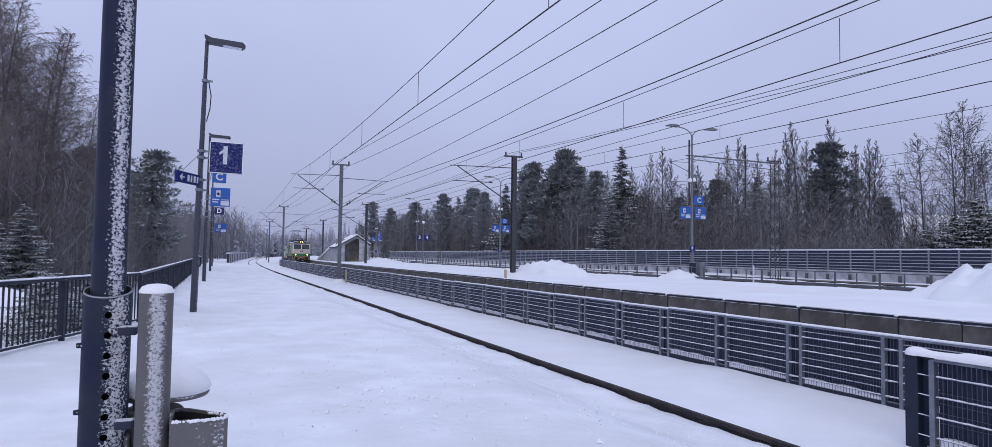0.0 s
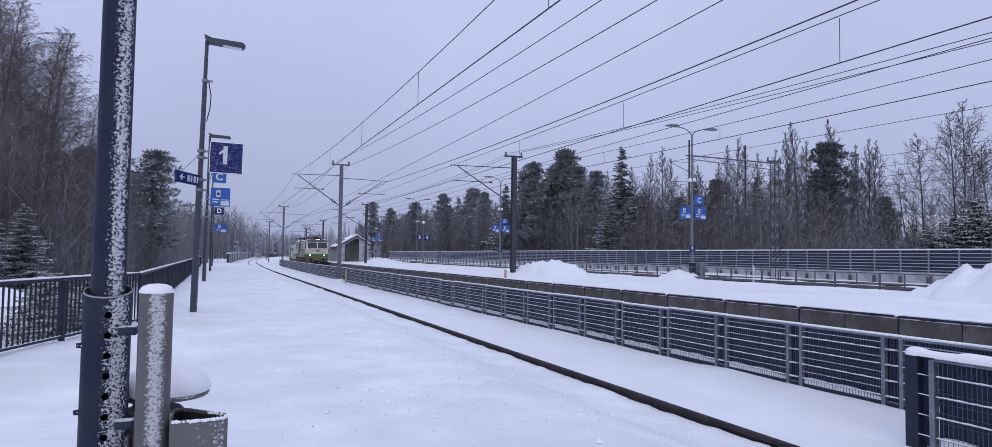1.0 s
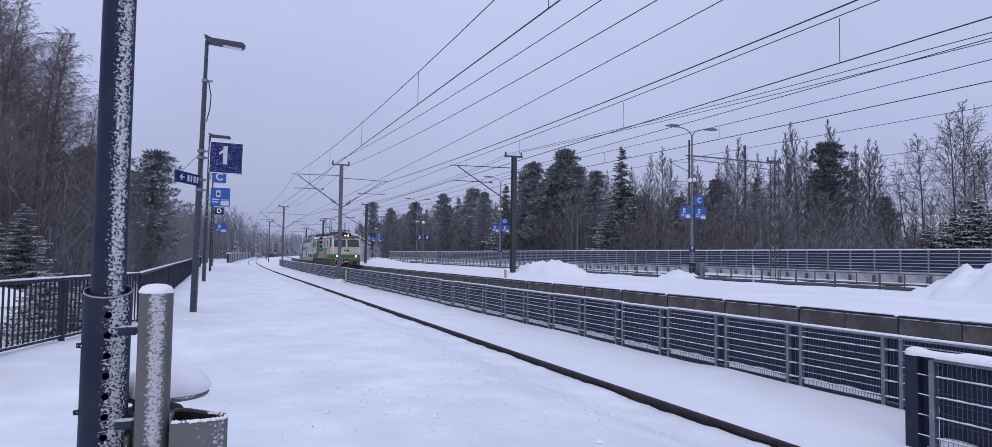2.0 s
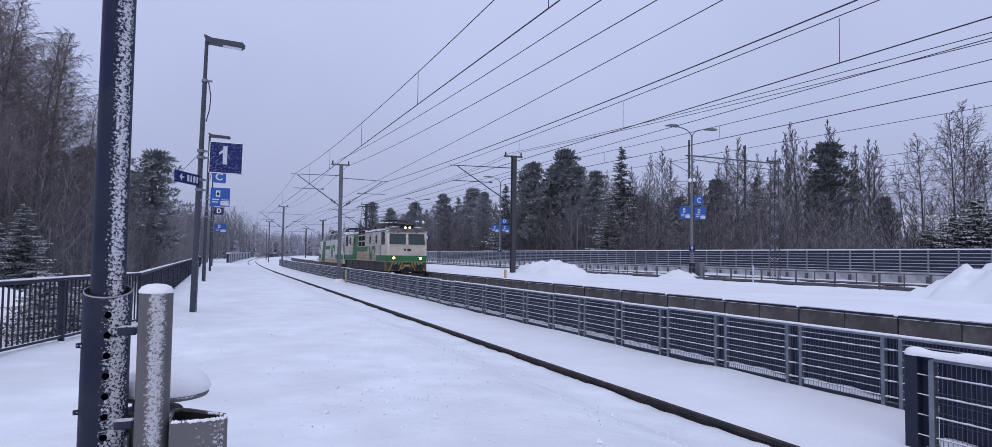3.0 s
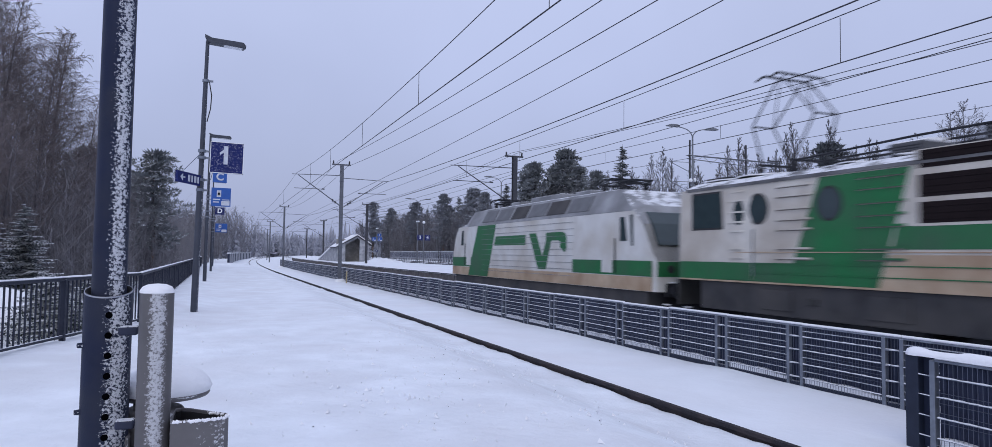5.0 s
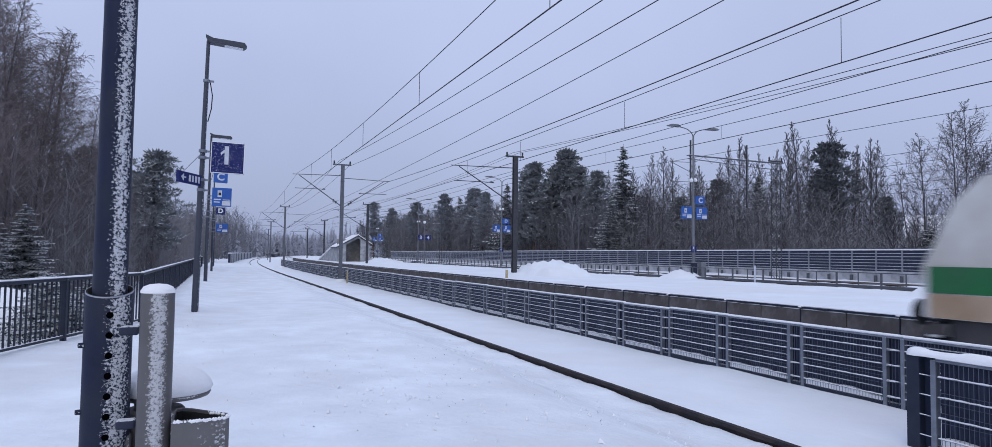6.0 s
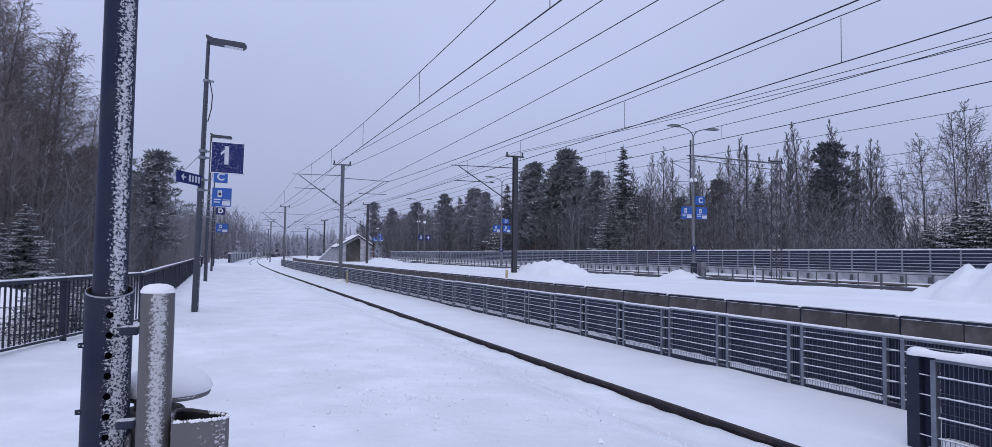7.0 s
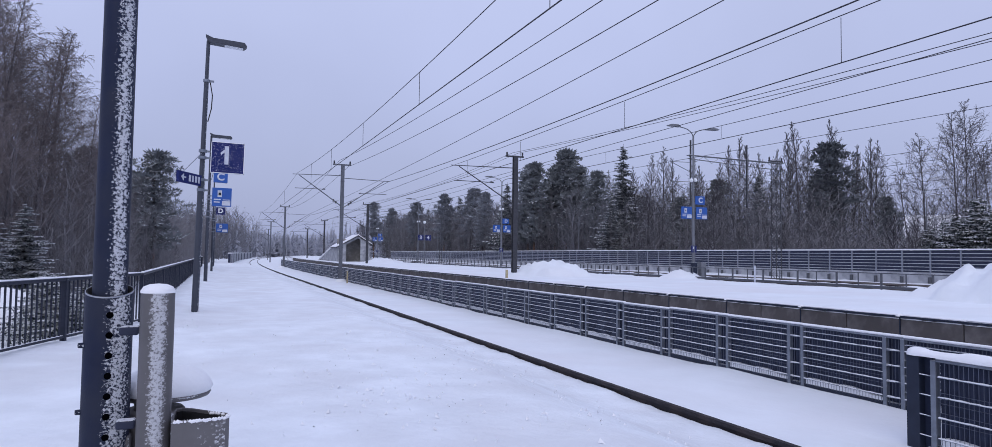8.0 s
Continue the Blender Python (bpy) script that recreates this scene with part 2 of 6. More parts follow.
lump_mesh = mesh_of("snow_lump", bm, SNOW_CAP)
bm = bmesh.new()
box(bm, -0.016, 0.06, -0.014, 0.014, -0.5, 0.66)
joint_mesh = mesh_of("joint_cover", bm, DARK_PLATE)
for k in range(-10, 130):
    y = 1.485 * k + 8.42
    m = pose(14.94 + bend(y), y, 0, 0, 0, heading(y))
    shared("panel", panel_mesh, face, m)
    shared("coping", coping_mesh, face, m)
    shared("ledge_snow", ledge_mesh, face, m)
    shared("snow_strip", strip_mesh, face, m @ pose(0, 0, random.uniform(-0.012, 0.004)))
    if k % 2 == 0 and k < 60:
        shared("joint_cover", joint_mesh, face, m)
        shared("snow_lump", lump_mesh, face, m @ pose(0, 0.02 * math.sin(k), 0.01 * math.sin(3 * k)))

# ---- the fence between the tracks ----
PITCH = 1.715


def fence_module(m, label, group, thin=(0.235, 0.45, 0.66, 0.86)):
    ob = base("track_fence", m, label, "fence", group)
    for y in (0.0, 0.27):
        bm = bmesh.new()
        box(bm, -0.035, 0.035, y - 0.03, y + 0.03, -0.08, 0.93, 0.006)
        part("post", bm, GALV, ob, "galvanised steel fence post")
    bm = bmesh.new()
    box(bm, -0.03, 0.03, -0.0, PITCH - 0.0, 0.925, 0.955, 0.006)
    part("top_rail", bm, GALV, ob)
    bm = bmesh.new()
    box(bm, -0.035, 0.04, 0.004, PITCH - 0.004, 0.957, 0.985, 0.012)
    part("snow_cap", bm, SNOW_CAP, ob, "thin snow lying on the top rail")
    for i, z in enumerate((0.13, 0.345, 0.56, 0.77)):
        bm = bmesh.new()
        r = 0.0075
        tube(bm, (-0.03, 0.03, z), (-0.03, 0.24, z - 0.01), r, r, 5)
        tube(bm, (-0.03, 0.3, z), (-0.03, PITCH - 0.03, z), r, r, 5)
        bar = part("bar", bm, GALV_SNOWY, ob)
        bm = bmesh.new()
        for y0, y1 in ((0.05, 0.23), (0.32, PITCH - 0.04)):
            ys = steps((y0, y1, 0.045))
            prism(bm, [(y, z + 0.004) for y in reversed(ys)] + [(y, z + 0.011 + 0.002 * math.sin(41 * y + 9 * i) + 0.0018 * math.sin(17 * y + 4 * i)) for y in ys], -0.04, -0.018, "x")
        part("bar_snow", bm, SNOW_CAP, bar, "lumpy line of snow along the bar")
    for z in thin:
        bm = bmesh.new()
        tube(bm, (-0.028, 0.3, z), (-0.028, PITCH - 0.03, z), 0.005, 0.005, 5)
        box(bm, -0.034, -0.022, 0.33, PITCH - 0.06, z + 0.0045, z + 0.009)
        part("thin_bar", bm, GALV_SNOWY, ob)
    bm = bmesh.new()
    for k in range(28):
        y = 0.33 + k * 0.0495
        tube(bm, (-0.02, y, 0.03), (-0.02, y, 0.92), 0.0035, 0.0035, 3, False)
    for k in range(4):
        tube(bm, (-0.02, 0.06 + k * 0.05, 0.03), (-0.02, 0.06 + k * 0.05, 0.92), 0.0035, 0.0035, 3, False)
    for z in (0.30, 0.40, 0.50, 0.61):
        tube(bm, (-0.024, 0.3, z), (-0.024, PITCH - 0.03, z), 0.004, 0.004, 3, False)
    part("wire_mesh", bm, WIRE_GREY, ob)
    bm = bmesh.new()
    out = []
    n = 34
    for k in range(n + 1):
        y = 0.002 + (PITCH - 0.004) * k / n
        out.append((0.06 + (0.03 if k % 2 else 0.0), y))
    prism(bm, out + [(0.12, PITCH - 0.002), (0.12, 0.002)], 0.0, 0.92, "z")
    part("backing_panel", bm, DARK_PANEL, ob, "dark ribbed sound panel behind the mesh")
    bm = bmesh.new()
    box(bm, -0.016, 0.07, 0.002, PITCH - 0.002, -0.22, 0.05, 0.008)
    part("base_board", bm, DARK_PLATE, ob)
    bm = bmesh.new()
    ys = steps((0.32, PITCH - 0.05, 0.09))
    top = [(y, 0.055 + 0.085 * abs(math.sin(0.4 + 2.2 * (y - 0.3) / PITCH)) + 0.012 * math.sin(9 * y)) for y in ys]
    prism(bm, [(y, 0.045) for y in reversed(ys)] + top, 0.0, 0.07, "x")
    part("drifted_snow", bm, SNOW_CAP, ob, "snow drifted between mesh and panel")
    return ob


WIRE_GREY = material("mesh_wire", (0.085, 0.10, 0.145), 0.5, metal=0.3, var=0.15)
GALV_SNOWY = material("galvanised_snowy", (0.24, 0.27, 0.32), 0.5, metal=0.35, var=0.14, scale=14, frost=0.95, fedge=0.3, fscale=18)
first = fence_module(pose(8.63, 6.53, 0), "grey galvanised mesh fence with dark sound panels, snow-topped", "fence between the tracks")
for k in range(-5, 62):
    if k:
        y = 6.53 + PITCH * k
        copy_thing(first, pose(8.63 + bend(y), y, 0.011 * math.sin(2.7 * k) * math.cos(1.1 * k), 0.18 * math.sin(3.3 * k), 0, heading(y)))
near = fence_module(pose(7.1, 5.0 - PITCH, 0), "grey galvanised mesh fence beside the near track, thick snow on top", "fence beside the near track", ())
for k in range(2, 6):
    copy_thing(near, pose(7.1, 5.0 - PITCH * k, 0.0))
ob = base("fence_end_post", pose(7.1, 5.0, 0), "dark steel end plate of the near fence with snow", "fence post")
bm = bmesh.new()
box(bm, -0.04, 0.10, 0.17, 0.32, -0.3, 0.965, 0.008)
part("end_plate", bm, DARK_PLATE, ob)
bm = bmesh.new()
box(bm, -0.035, 0.035, -0.01, 0.05, -0.1, 0.94, 0.006)
part("post", bm, GALV, ob)
for z in (0.13, 0.345, 0.56, 0.77):
    bm = bmesh.new()
    tube(bm, (-0.03, 0.04, z), (-0.03, 0.2, z + 0.004), 0.007, 0.007, 5)
    part("bar", bm, GALV_SNOWY, ob)
bm = bmesh.new()
box(bm, 0.05, 0.07, 0.04, 0.19, 0.0, 0.94)
part("backing_panel", bm, DARK_PANEL, ob)


def snow_ridge(bm, y0, y1, w, h, z, seed, x=0.0, step=0.08):
    ys = steps((y0, y1, step))
    rows = []
    for y in ys:
        a = 0.75 + 0.5 * noise.noise(Vector((y * 2.1, seed, 0))) + 0.3 * noise.noise(Vector((y * 7.0, seed + 2, 0)))
        hh, ww = h * a, w * (0.85 + 0.3 * noise.noise(Vector((y * 1.7, seed + 5, 0))))
        rows.append([bm.verts.new((x + px * ww, y, z + pz * hh)) for px, pz in ((-1, -0.25), (-1.02, 0.2), (-0.7, 0.8), (0, 1), (0.7, 0.85), (1, 0.2), (1, -0.25))])
    for a, b in zip(rows[:-1], rows[1:]):
        for i in range(6):
            bm.faces.new((a[i], b[i], b[i + 1], a[i + 1])).smooth = True
    bm.faces.new(rows[0])
    bm.faces.new(rows[-1][::-1])
    bmesh.ops.recalc_face_normals(bm, faces=bm.faces)


bm = bmesh.new()
snow_ridge(bm, -4.0, 5.3, 0.10, 0.085, 0.982, 3.0, 7.13, 0.05)
tagged(part("snow_ridge", bm, SNOW_CAP), "thick snow lying along the fence top", "snow")

# ---- the railing and the noise barrier beyond the island platform ----


def rail_bay(m):
    ob = base("platform_railing", m, "grey steel platform railing standing in snow", "railing", "railing along the island platform")
    for y, r in ((0.0, 0.035), (1.2, 0.02)):
        bm = bmesh.new()
        box(bm, -r, r, y - r, y + r, -0.05, 0.8)
        part("post", bm, RAILING, ob)
    bm = bmesh.new()
    box(bm, -0.03, 0.03, 0.0, 2.396, 0.79, 0.84, 0.008)
    part("handrail", bm, RAILING, ob)
    bm = bmesh.new()
    box(bm, -0.04, 0.04, 0.0, 2.396, 0.13, 0.25, 0.008)
    part("kerb_board", bm, RAILING, ob)
    return ob


RAILING = material("railing_paint", (0.075, 0.08, 0.095), 0.6, var=0.15, frost=0.85, fedge=0.6)
bay = rail_bay(pose(27.7, 17.2, 0.62))
for k in range(1, 46):
    y = 17.2 + 2.4 * k
    if not 34.5 < y < 36.2:
        copy_thing(bay, pose(27.7 + bend(y), y, 0.62, 0, 0, heading(y)))


def noise_bay(m):
    ob = base("noise_barrier", m, "grey slatted noise barrier bay on a concrete plinth", "noise barrier", "noise barrier along the station", "structure")
    bm = bmesh.new()
    box(bm, -0.08, 0.08, 0.004, 1.996, 0.2, 1.27, 0.01)
    part("plinth", bm, PLINTH, ob, "pale concrete plinth")
    bm = bmesh.new()
    box(bm, -0.02, 0.06, 0.05, 1.95, 1.27, 2.72)
    part("panel", bm, NOISE_PANEL, ob)
    bm = bmesh.new()
    box(bm, -0.085, 0.07, -0.045, 0.045, 0.9, 2.74, 0.008)
    part("post", bm, NOISE_POST, ob)
    bm = bmesh.new()
    box(bm, -0.2, -0.082, -0.1, 0.1, 0.35, 0.98, 0.02)
    part("foot", bm, RAILING, ob, "dark foot of the post")
    for k in range(6):
        bm = bmesh.new()
        z = 1.36 + k * 0.225
        prism(bm, [(-0.022, z), (-0.06, z + 0.02), (-0.06, z + 0.035), (-0.022, z + 0.06)], 0.05, 1.95, "y")
        part("slat", bm, NOISE_SLAT, ob)
    bm = bmesh.new()
    box(bm, -0.09, 0.09, -0.01, 1.988, 2.745, 2.83, 0.02)
    part("snow_cap", bm, SNOW_CAP, ob)
    return ob


PLINTH = material("plinth", (0.27, 0.28, 0.305), 0.9, var=0.14, scale=3, second=(0.4, 0.41, 0.44), amount=0.2)
NOISE_POST = material("noise_post", (0.26, 0.28, 0.33), 0.5, metal=0.3, var=0.12)
NOISE_SLAT = material("noise_slat", (0.15, 0.17, 0.215), 0.5, metal=0.3, var=0.15, frost=0.75, fedge=0.55)
nb = noise_bay(pose(43.5, 18.9, 0))
for k in range(1, 92):
    y = 18.9 + 2.0 * k
    copy_thing(nb, pose(43.5 + bend(y), y, 0, 0, 0, heading(y)))
sheet("side_ground", steps((28.4, 43.6, 1.2)), steps((-10, 130, 1.2), (130, 240, 8)), lambda x, y: 0.52 + rough(x, y, 0.7, 0.14), SNOW, "snowy strip with buried tracks before the noise barrier")

# ---- overhead line ----


def wire(name, pts, r, label):
    cu = bpy.data.curves.new(name, "CURVE")
    cu.dimensions, cu.bevel_depth, cu.bevel_resolution = "3D", r, 1
    sp = cu.splines.new("POLY")
    sp.points.add(len(pts) - 1)
    for q, p in zip(sp.points, pts):
        q.co = (*p, 1)
    cu.materials.append(WIRE)
    return tagged(new(name, cu), label, "wire", "overhead wires")


def sagging(x, spans, r, label, name="overhead_wire", side=0.0):
    """A wire at x through supports (y, z) with the middle of each span lowered by the third number."""
    pts = []
    for (y0, z0, s), (y1, z1, _) in zip(spans[:-1], spans[1:]):
        for i in range(16):
            u = i / 16
            y = y0 + (y1 - y0) * u
            pts.append((x + bend(y) + side * math.sin(math.pi * y / 49.5), y, z0 + (z1 - z0) * u - 4 * s * u * (1 - u)))
    y, z, _ = spans[-1]
    pts.append((x + bend(y), y, z))
    wire(name, pts, r, label)
    return pts


MES, CON, RET = "thin dark messenger wire of the overhead line", "dark contact wire above the track", "sagging return wire between the masts"
TONE = 0.011
sagging(T1, [(-1, 7.6, 0.62), (50, 7.68, 0.62), (99.6, 7.6, 0.62), (149, 7.6, 0.5), (240, 7.6, 0)], TONE, MES)
sagging(T1, [(-1, 6.14, 0.0), (50, 6.14, 0.0), (99.6, 6.14, 0), (240, 6.14, 0)], TONE * 1.2, CON)
sagging(7.95, [(-6, 8.1, 0.52), (50, 8.75, 0.7), (99.6, 8.3, 0.6), (149, 8.3, 0)], TONE * 1.1, RET)
sagging(8.6, [(-6, 7.85, 0.55), (50, 8.35, 0.7), (99.6, 8.3, 0.6), (149, 8.3, 0)], TONE * 1.1, RET)
sagging(11.6, [(-6, 9.1, 0.18), (50, 7.85, 0.1), (99.6, 7.6, 0.1), (149, 7.6, 0)], TONE * 1.2, RET)
sagging(11.6, [(-6, 7.5, 0.4), (50, 7.4, 0.4), (99.6, 7.4, 0.4), (149, 7.4, 0)], TONE * 1.5, MES)
sagging(T2, [(-8, 8.05, 0.2), (42, 7.5, 0.08), (92, 7.5, 0.4), (142, 7.5, 0.4), (240, 7.5, 0)], TONE * 1.1, MES)
sagging(T2, [(-8, 6.55, 0), (42, 6.53, 0), (92, 6.5, 0), (142, 6.5, 0), (240, 6.5, 0)], TONE * 1.3, CON)
sagging(18.2, [(-8, 7.85, 0.42), (42, 8.95, 0.5), (92, 8.9, 0.5), (142, 8.9, 0)], TONE * 1.1, RET)
sagging(18.6, [(-8, 7.5, 0.3), (42, 8.95, 0.5), (92, 8.9, 0.5), (142, 8.9, 0)], TONE * 1.1, RET)
sagging(18.4, [(-8, 7.9, 0.05), (42, 7.75, 0.05), (92, 7.8, 0.4), (142, 7.8, 0)], TONE * 1.2, MES)
sagging(20.0, [(-8, 7.9, 0.3), (42, 8.1, 0.3), (92, 8.0, 0.4), (142, 8, 0)], TONE * 1.1, MES)
sagging(20.0, [(-8, 7.02, 0.1), (42, 7.4, 0.05), (92, 7.3, 0.05), (142, 7.3, 0)], TONE * 1.4, CON)
sagging(24.0, [(-8, 6.9, 0.0), (42, 7.7, 0.05), (92, 7.7, 0.05), (142, 7.6, 0)], TONE, RET)
for k in range(5):
    sagging(31.5 + 1.4 * k, [(-8, 7.6 - 0.3 * k, 0.1), (39, 7.4 - 0.35 * k, 0.1), (92, 7.4 - 0.3 * k, 0.1), (142, 7.4 - 0.3 * k, 0)], TONE, MES)
for x, y, z0, z1 in ((T1, 10.1, 6.14, 7.25), (T1, 18.15, 6.14, 7.06), (T1, 26.1, 6.14, 7.03), (T1, 34.1, 6.14, 7.15), (T1, 42, 6.14, 7.38), (T1, 60, 6.14, 7.2), (T2, 11.42, 6.55, 7.6), (T2, 20.5, 6.55, 7.5), (T2, 29.5, 6.54, 7.44), (T2, 37, 6.53, 7.45), (20, 23.5, 7.2, 7.75), (20, 33, 7.3, 7.85)):
    wire("dropper", [(x, y, z0), (x, y, z1)], 0.008, "thin dropper between messenger and contact wire")


def mast(m, h, mat, arms, label, section=0.15, lattice=False):
    """A mast with a crossbar for the return wires; arms: (x, z at tip, z of the strut's foot on the mast)."""
    ob = base("catenary_mast", m, label, "mast", "catenary masts")
    bm = bmesh.new()
    s = section
    if lattice:
        for a in (-s, s):
            for b in (-s, s):
                tube(bm, (a, b, -0.6), (a * 0.8, b * 0.8, h), 0.035, 0.03, 4)
        k = 0
        z = 0.0
        while z < h - 0.4:
            for b in (-s, s):
                c = 1 if k % 2 else -1
                tube(bm, (-s * c, b, z), (s * c, b, z + 0.42), 0.016, 0.016, 4)
                tube(bm, (b, -s * c, z), (b, s * c, z + 0.42), 0.016, 0.016, 4)
            z += 0.42
            k += 1
    else:
        box(bm, -s, s, -s, -s + 0.04, -0.6, h, 0.006)
        box(bm, -s, s, s - 0.04, s, -0.6, h, 0.006)
        box(bm, -s * 0.25, s * 0.25, -s + 0.04, s - 0.04, -0.6, h)
        for z in (2.4, 4.9, h * 0.72, h * 0.85):
            box(bm, -s - 0.02, s + 0.02, -s - 0.02, s + 0.02, z, z + 0.06)
    part("column", bm, mat, ob)
    bm = bmesh.new()
    box(bm, -0.72, 0.62, -0.05, 0.05, h - 0.1, h, 0.01)
    part("crossbar", bm, mat, ob)
    for x in (-0.62, 0.52):
        bm = bmesh.new()
        lathe(bm, [(0.03, 0), (0.07, 0.02), (0.04, 0.07), (0.075, 0.1), (0.04, 0.15), (0.07, 0.18), (0.02, 0.24)], 10, (x, 0, h))
        part("insulator", bm, MAST_DARK, ob)
    for x, z, zf in arms:
        side = 1 if x > 0 else -1
        bm = bmesh.new()
        tube(bm, (side * 0.1, -0.1, z + 0.05), (x, -0.1, z - 0.02), 0.03, 0.025, 6)
        part("top_arm", bm, mat, ob)
        bm = bmesh.new()
        tube(bm, (side * 0.1, -0.1, zf), (x * 0.88, -0.1, z - 0.06), 0.04, 0.03, 6)
        part("strut", bm, mat, ob)
        bm = bmesh.new()
        tube(bm, (x * 0.95, -0.1, z - 1.0), (x * 0.35, -0.1, z - 1.0), 0.025, 0.025, 6)
        tube(bm, (x * 0.35, -0.1, z - 1.0), (x * 0.4, -0.1, z - 1.0 + 0.02), 0.05, 0.05, 6)
        part("steady_arm", bm, mat, ob)
        for u in (0.12, 0.18):
            bm = bmesh.new()
            p = Vector((side * 0.1, -0.1, zf)).lerp(Vector((x * 0.88, -0.1, z - 0.06)), u)
            lathe(bm, [(0.03, -0.1), (0.08, -0.07), (0.04, -0.03), (0.08, 0.02), (0.04, 0.06), (0.03, 0.1)], 10, p)
            part("insulator", bm, MAST_DARK, ob)
    return ob


MAST_SNOWY = material("mast_snowy", (0.05, 0.052, 0.06), 0.7, var=0.3, scale=8, frost=0.75, fdir=(-0.5, -0.5, 0.7), fedge=0.75, fscale=6)
ARMS = [(-3.5, 7.6, 5.45), (3.4, 7.42, 5.35)]
for y in (50.0, 99.6, 149.0, 198.0):
    mast(pose(8.2 + bend(y), y, 0, 0, 0, heading(y)), 8.5, MAST_STEEL, ARMS, "grey steel catenary mast beside the fence with snow at its foot", 0.118)
for y in (42.0, 92.0, 142.0, 192.0):
    mast(pose(18.4 + bend(y), y, 0.4, 0, 0, heading(y)), 8.35, MAST_DARK, [(-4.6, 7.45, 5.0)], "dark weathered catenary mast with snow clinging to one side", 0.15)
for y in (120.0, 170.0):
    mast(pose(37 + bend(y), y, 0.5, 0, 0, heading(y)), 8.3, MAST_SNOWY, [(-4.0, 7.2, 5.2)], "dark lattice catenary mast beyond the platform", 0.2, True)
mast(pose(37.0, 37.7, 0.5), 8.6, MAST_SNOWY, [], "dark lattice catenary mast of a half portal", 0.24, True)
ob = base("portal_beam", pose(37.0, 37.7, 9.0), "snow-dusted steel portal beam carrying drop posts", "beam")
bm = bmesh.new()
d0, d1 = Vector((0.5, -0.1, -0.1)), Vector((-6.2, 2.0, 0.35))
for off in ((0, 0.12, 0.0), (0, -0.12, 0.0), (0, 0, -0.5)):
    tube(bm, d0 + Vector(off), d1 + Vector(off) * (1 if off[2] == 0 else 0.5), 0.035, 0.035, 5)
for i in range(12):
    a, b = d0.lerp(d1, i / 12), d0.lerp(d1, (i + 1) / 12)
    tube(bm, a + Vector((0, 0, -0.45 * (i % 2))), b + Vector((0, 0, -0.45 * ((i + 1) % 2))), 0.018, 0.018, 4)
part("truss", bm, MAST_STEEL, ob)
for u, lo in ((0.38, -3.4), (0.97, -3.6)):
    bm = bmesh.new()
    p = d0.lerp(d1, u)
    tube(bm, p + Vector((0, 0, 1.1)), p + Vector((0, 0, lo)), 0.07, 0.07, 6)
    part("drop_post", bm, MAST_DARK, ob)
    for z in (-1.2, -2.6):
        bm = bmesh.new()
        tube(bm, p + Vector((0, 0, z)), p + Vector((-1.5, 0.3, z + 0.7)), 0.025, 0.025, 5)
        tube(bm, p + Vector((0, 0, z + 0.7)), p + Vector((-1.5, 0.3, z + 0.7)), 0.025, 0.025, 5)
        part("bracket", bm, MAST_STEEL, ob)

# ---- the two locomotives (fronts at y = 0, tails towards +y) ----
LOCO_WHITE = material("loco_white", (0.65, 0.625, 0.57), 0.5, var=0.09, scale=2.5, second=(0.41, 0.36, 0.30), amount=0.24, sscale=0.9, edge=0.2)
LOCO_PALE = material("loco_pale", (0.68, 0.685, 0.67), 0.45, var=0.06, scale=2.5, second=(0.5, 0.47, 0.42), amount=0.15, sscale=0.9, edge=0.2)
# dirt-brown tone for the shade lines painted below the flank ribs
RIB_SHADE = material("rib_shade", (0.24, 0.215, 0.19), 0.8, var=0.25, scale=6)
LOCO_FRONT = material("loco_front_dirt", (0.54, 0.50, 0.45), 0.6, var=0.12, scale=3, second=(0.38, 0.33, 0.28), amount=0.25, sscale=1.3, edge=0.2)
LOCO_CREAM = material("loco_cream", (0.53, 0.42, 0.30), 0.55, var=0.1, scale=3, second=(0.36, 0.25, 0.16), amount=0.3, sscale=1.2, edge=0.2)
LOCO_GREEN = material("loco_green", (0.004, 0.15, 0.04), 0.5, var=0.12, scale=2, second=(0.03, 0.115, 0.05), amount=0.25, sscale=1.1, edge=0.2)
LOCO_GREY = material("loco_grey", (0.17, 0.175, 0.185), 0.6, var=0.12, scale=3, second=(0.33, 0.34, 0.36), amount=0.15, sscale=1.0, edge=0.15, frost=0.85, fedge=0.85, fscale=3)
SKIRT = material("skirt_dirt", (0.045, 0.046, 0.052), 0.8, spec=0.2, var=0.25, scale=2.5, second=(0.085, 0.082, 0.082), amount=0.25, sscale=1.1, edge=0.2)
LOCO_ROOF = material("loco_roof", (0.15, 0.152, 0.16), 0.65, var=0.2, scale=3, second=(0.07, 0.07, 0.075), amount=0.25, sscale=1.5, edge=0.1, frost=0.9, fedge=0.75, fscale=2.2)
UNDER = material("underframe", (0.020, 0.022, 0.028), 0.75, spec=0.25, var=0.25, scale=3, second=(0.04, 0.04, 0.045), amount=0.1, sscale=1.5, edge=0.1)
LOCO_GLASS = material("loco_glass", (0.032, 0.05, 0.055), 0.1, var=0.1)
GRILLE = material("grille", (0.014, 0.009, 0.010), 0.8, spec=0.15, var=0.2)
HAZARD_Y = material("hazard_yellow", (0.28, 0.19, 0.03), 0.55, var=0.15, scale=4, second=(0.2, 0.14, 0.05), amount=0.2)
HAZARD_B = material("hazard_black", (0.03, 0.03, 0.03), 0.6, var=0.2)
HEADLIGHT = material("headlight", (0.9, 0.8, 0.6), 0.3, emit=(1.0, 0.53, 0.15), estr=9.0)
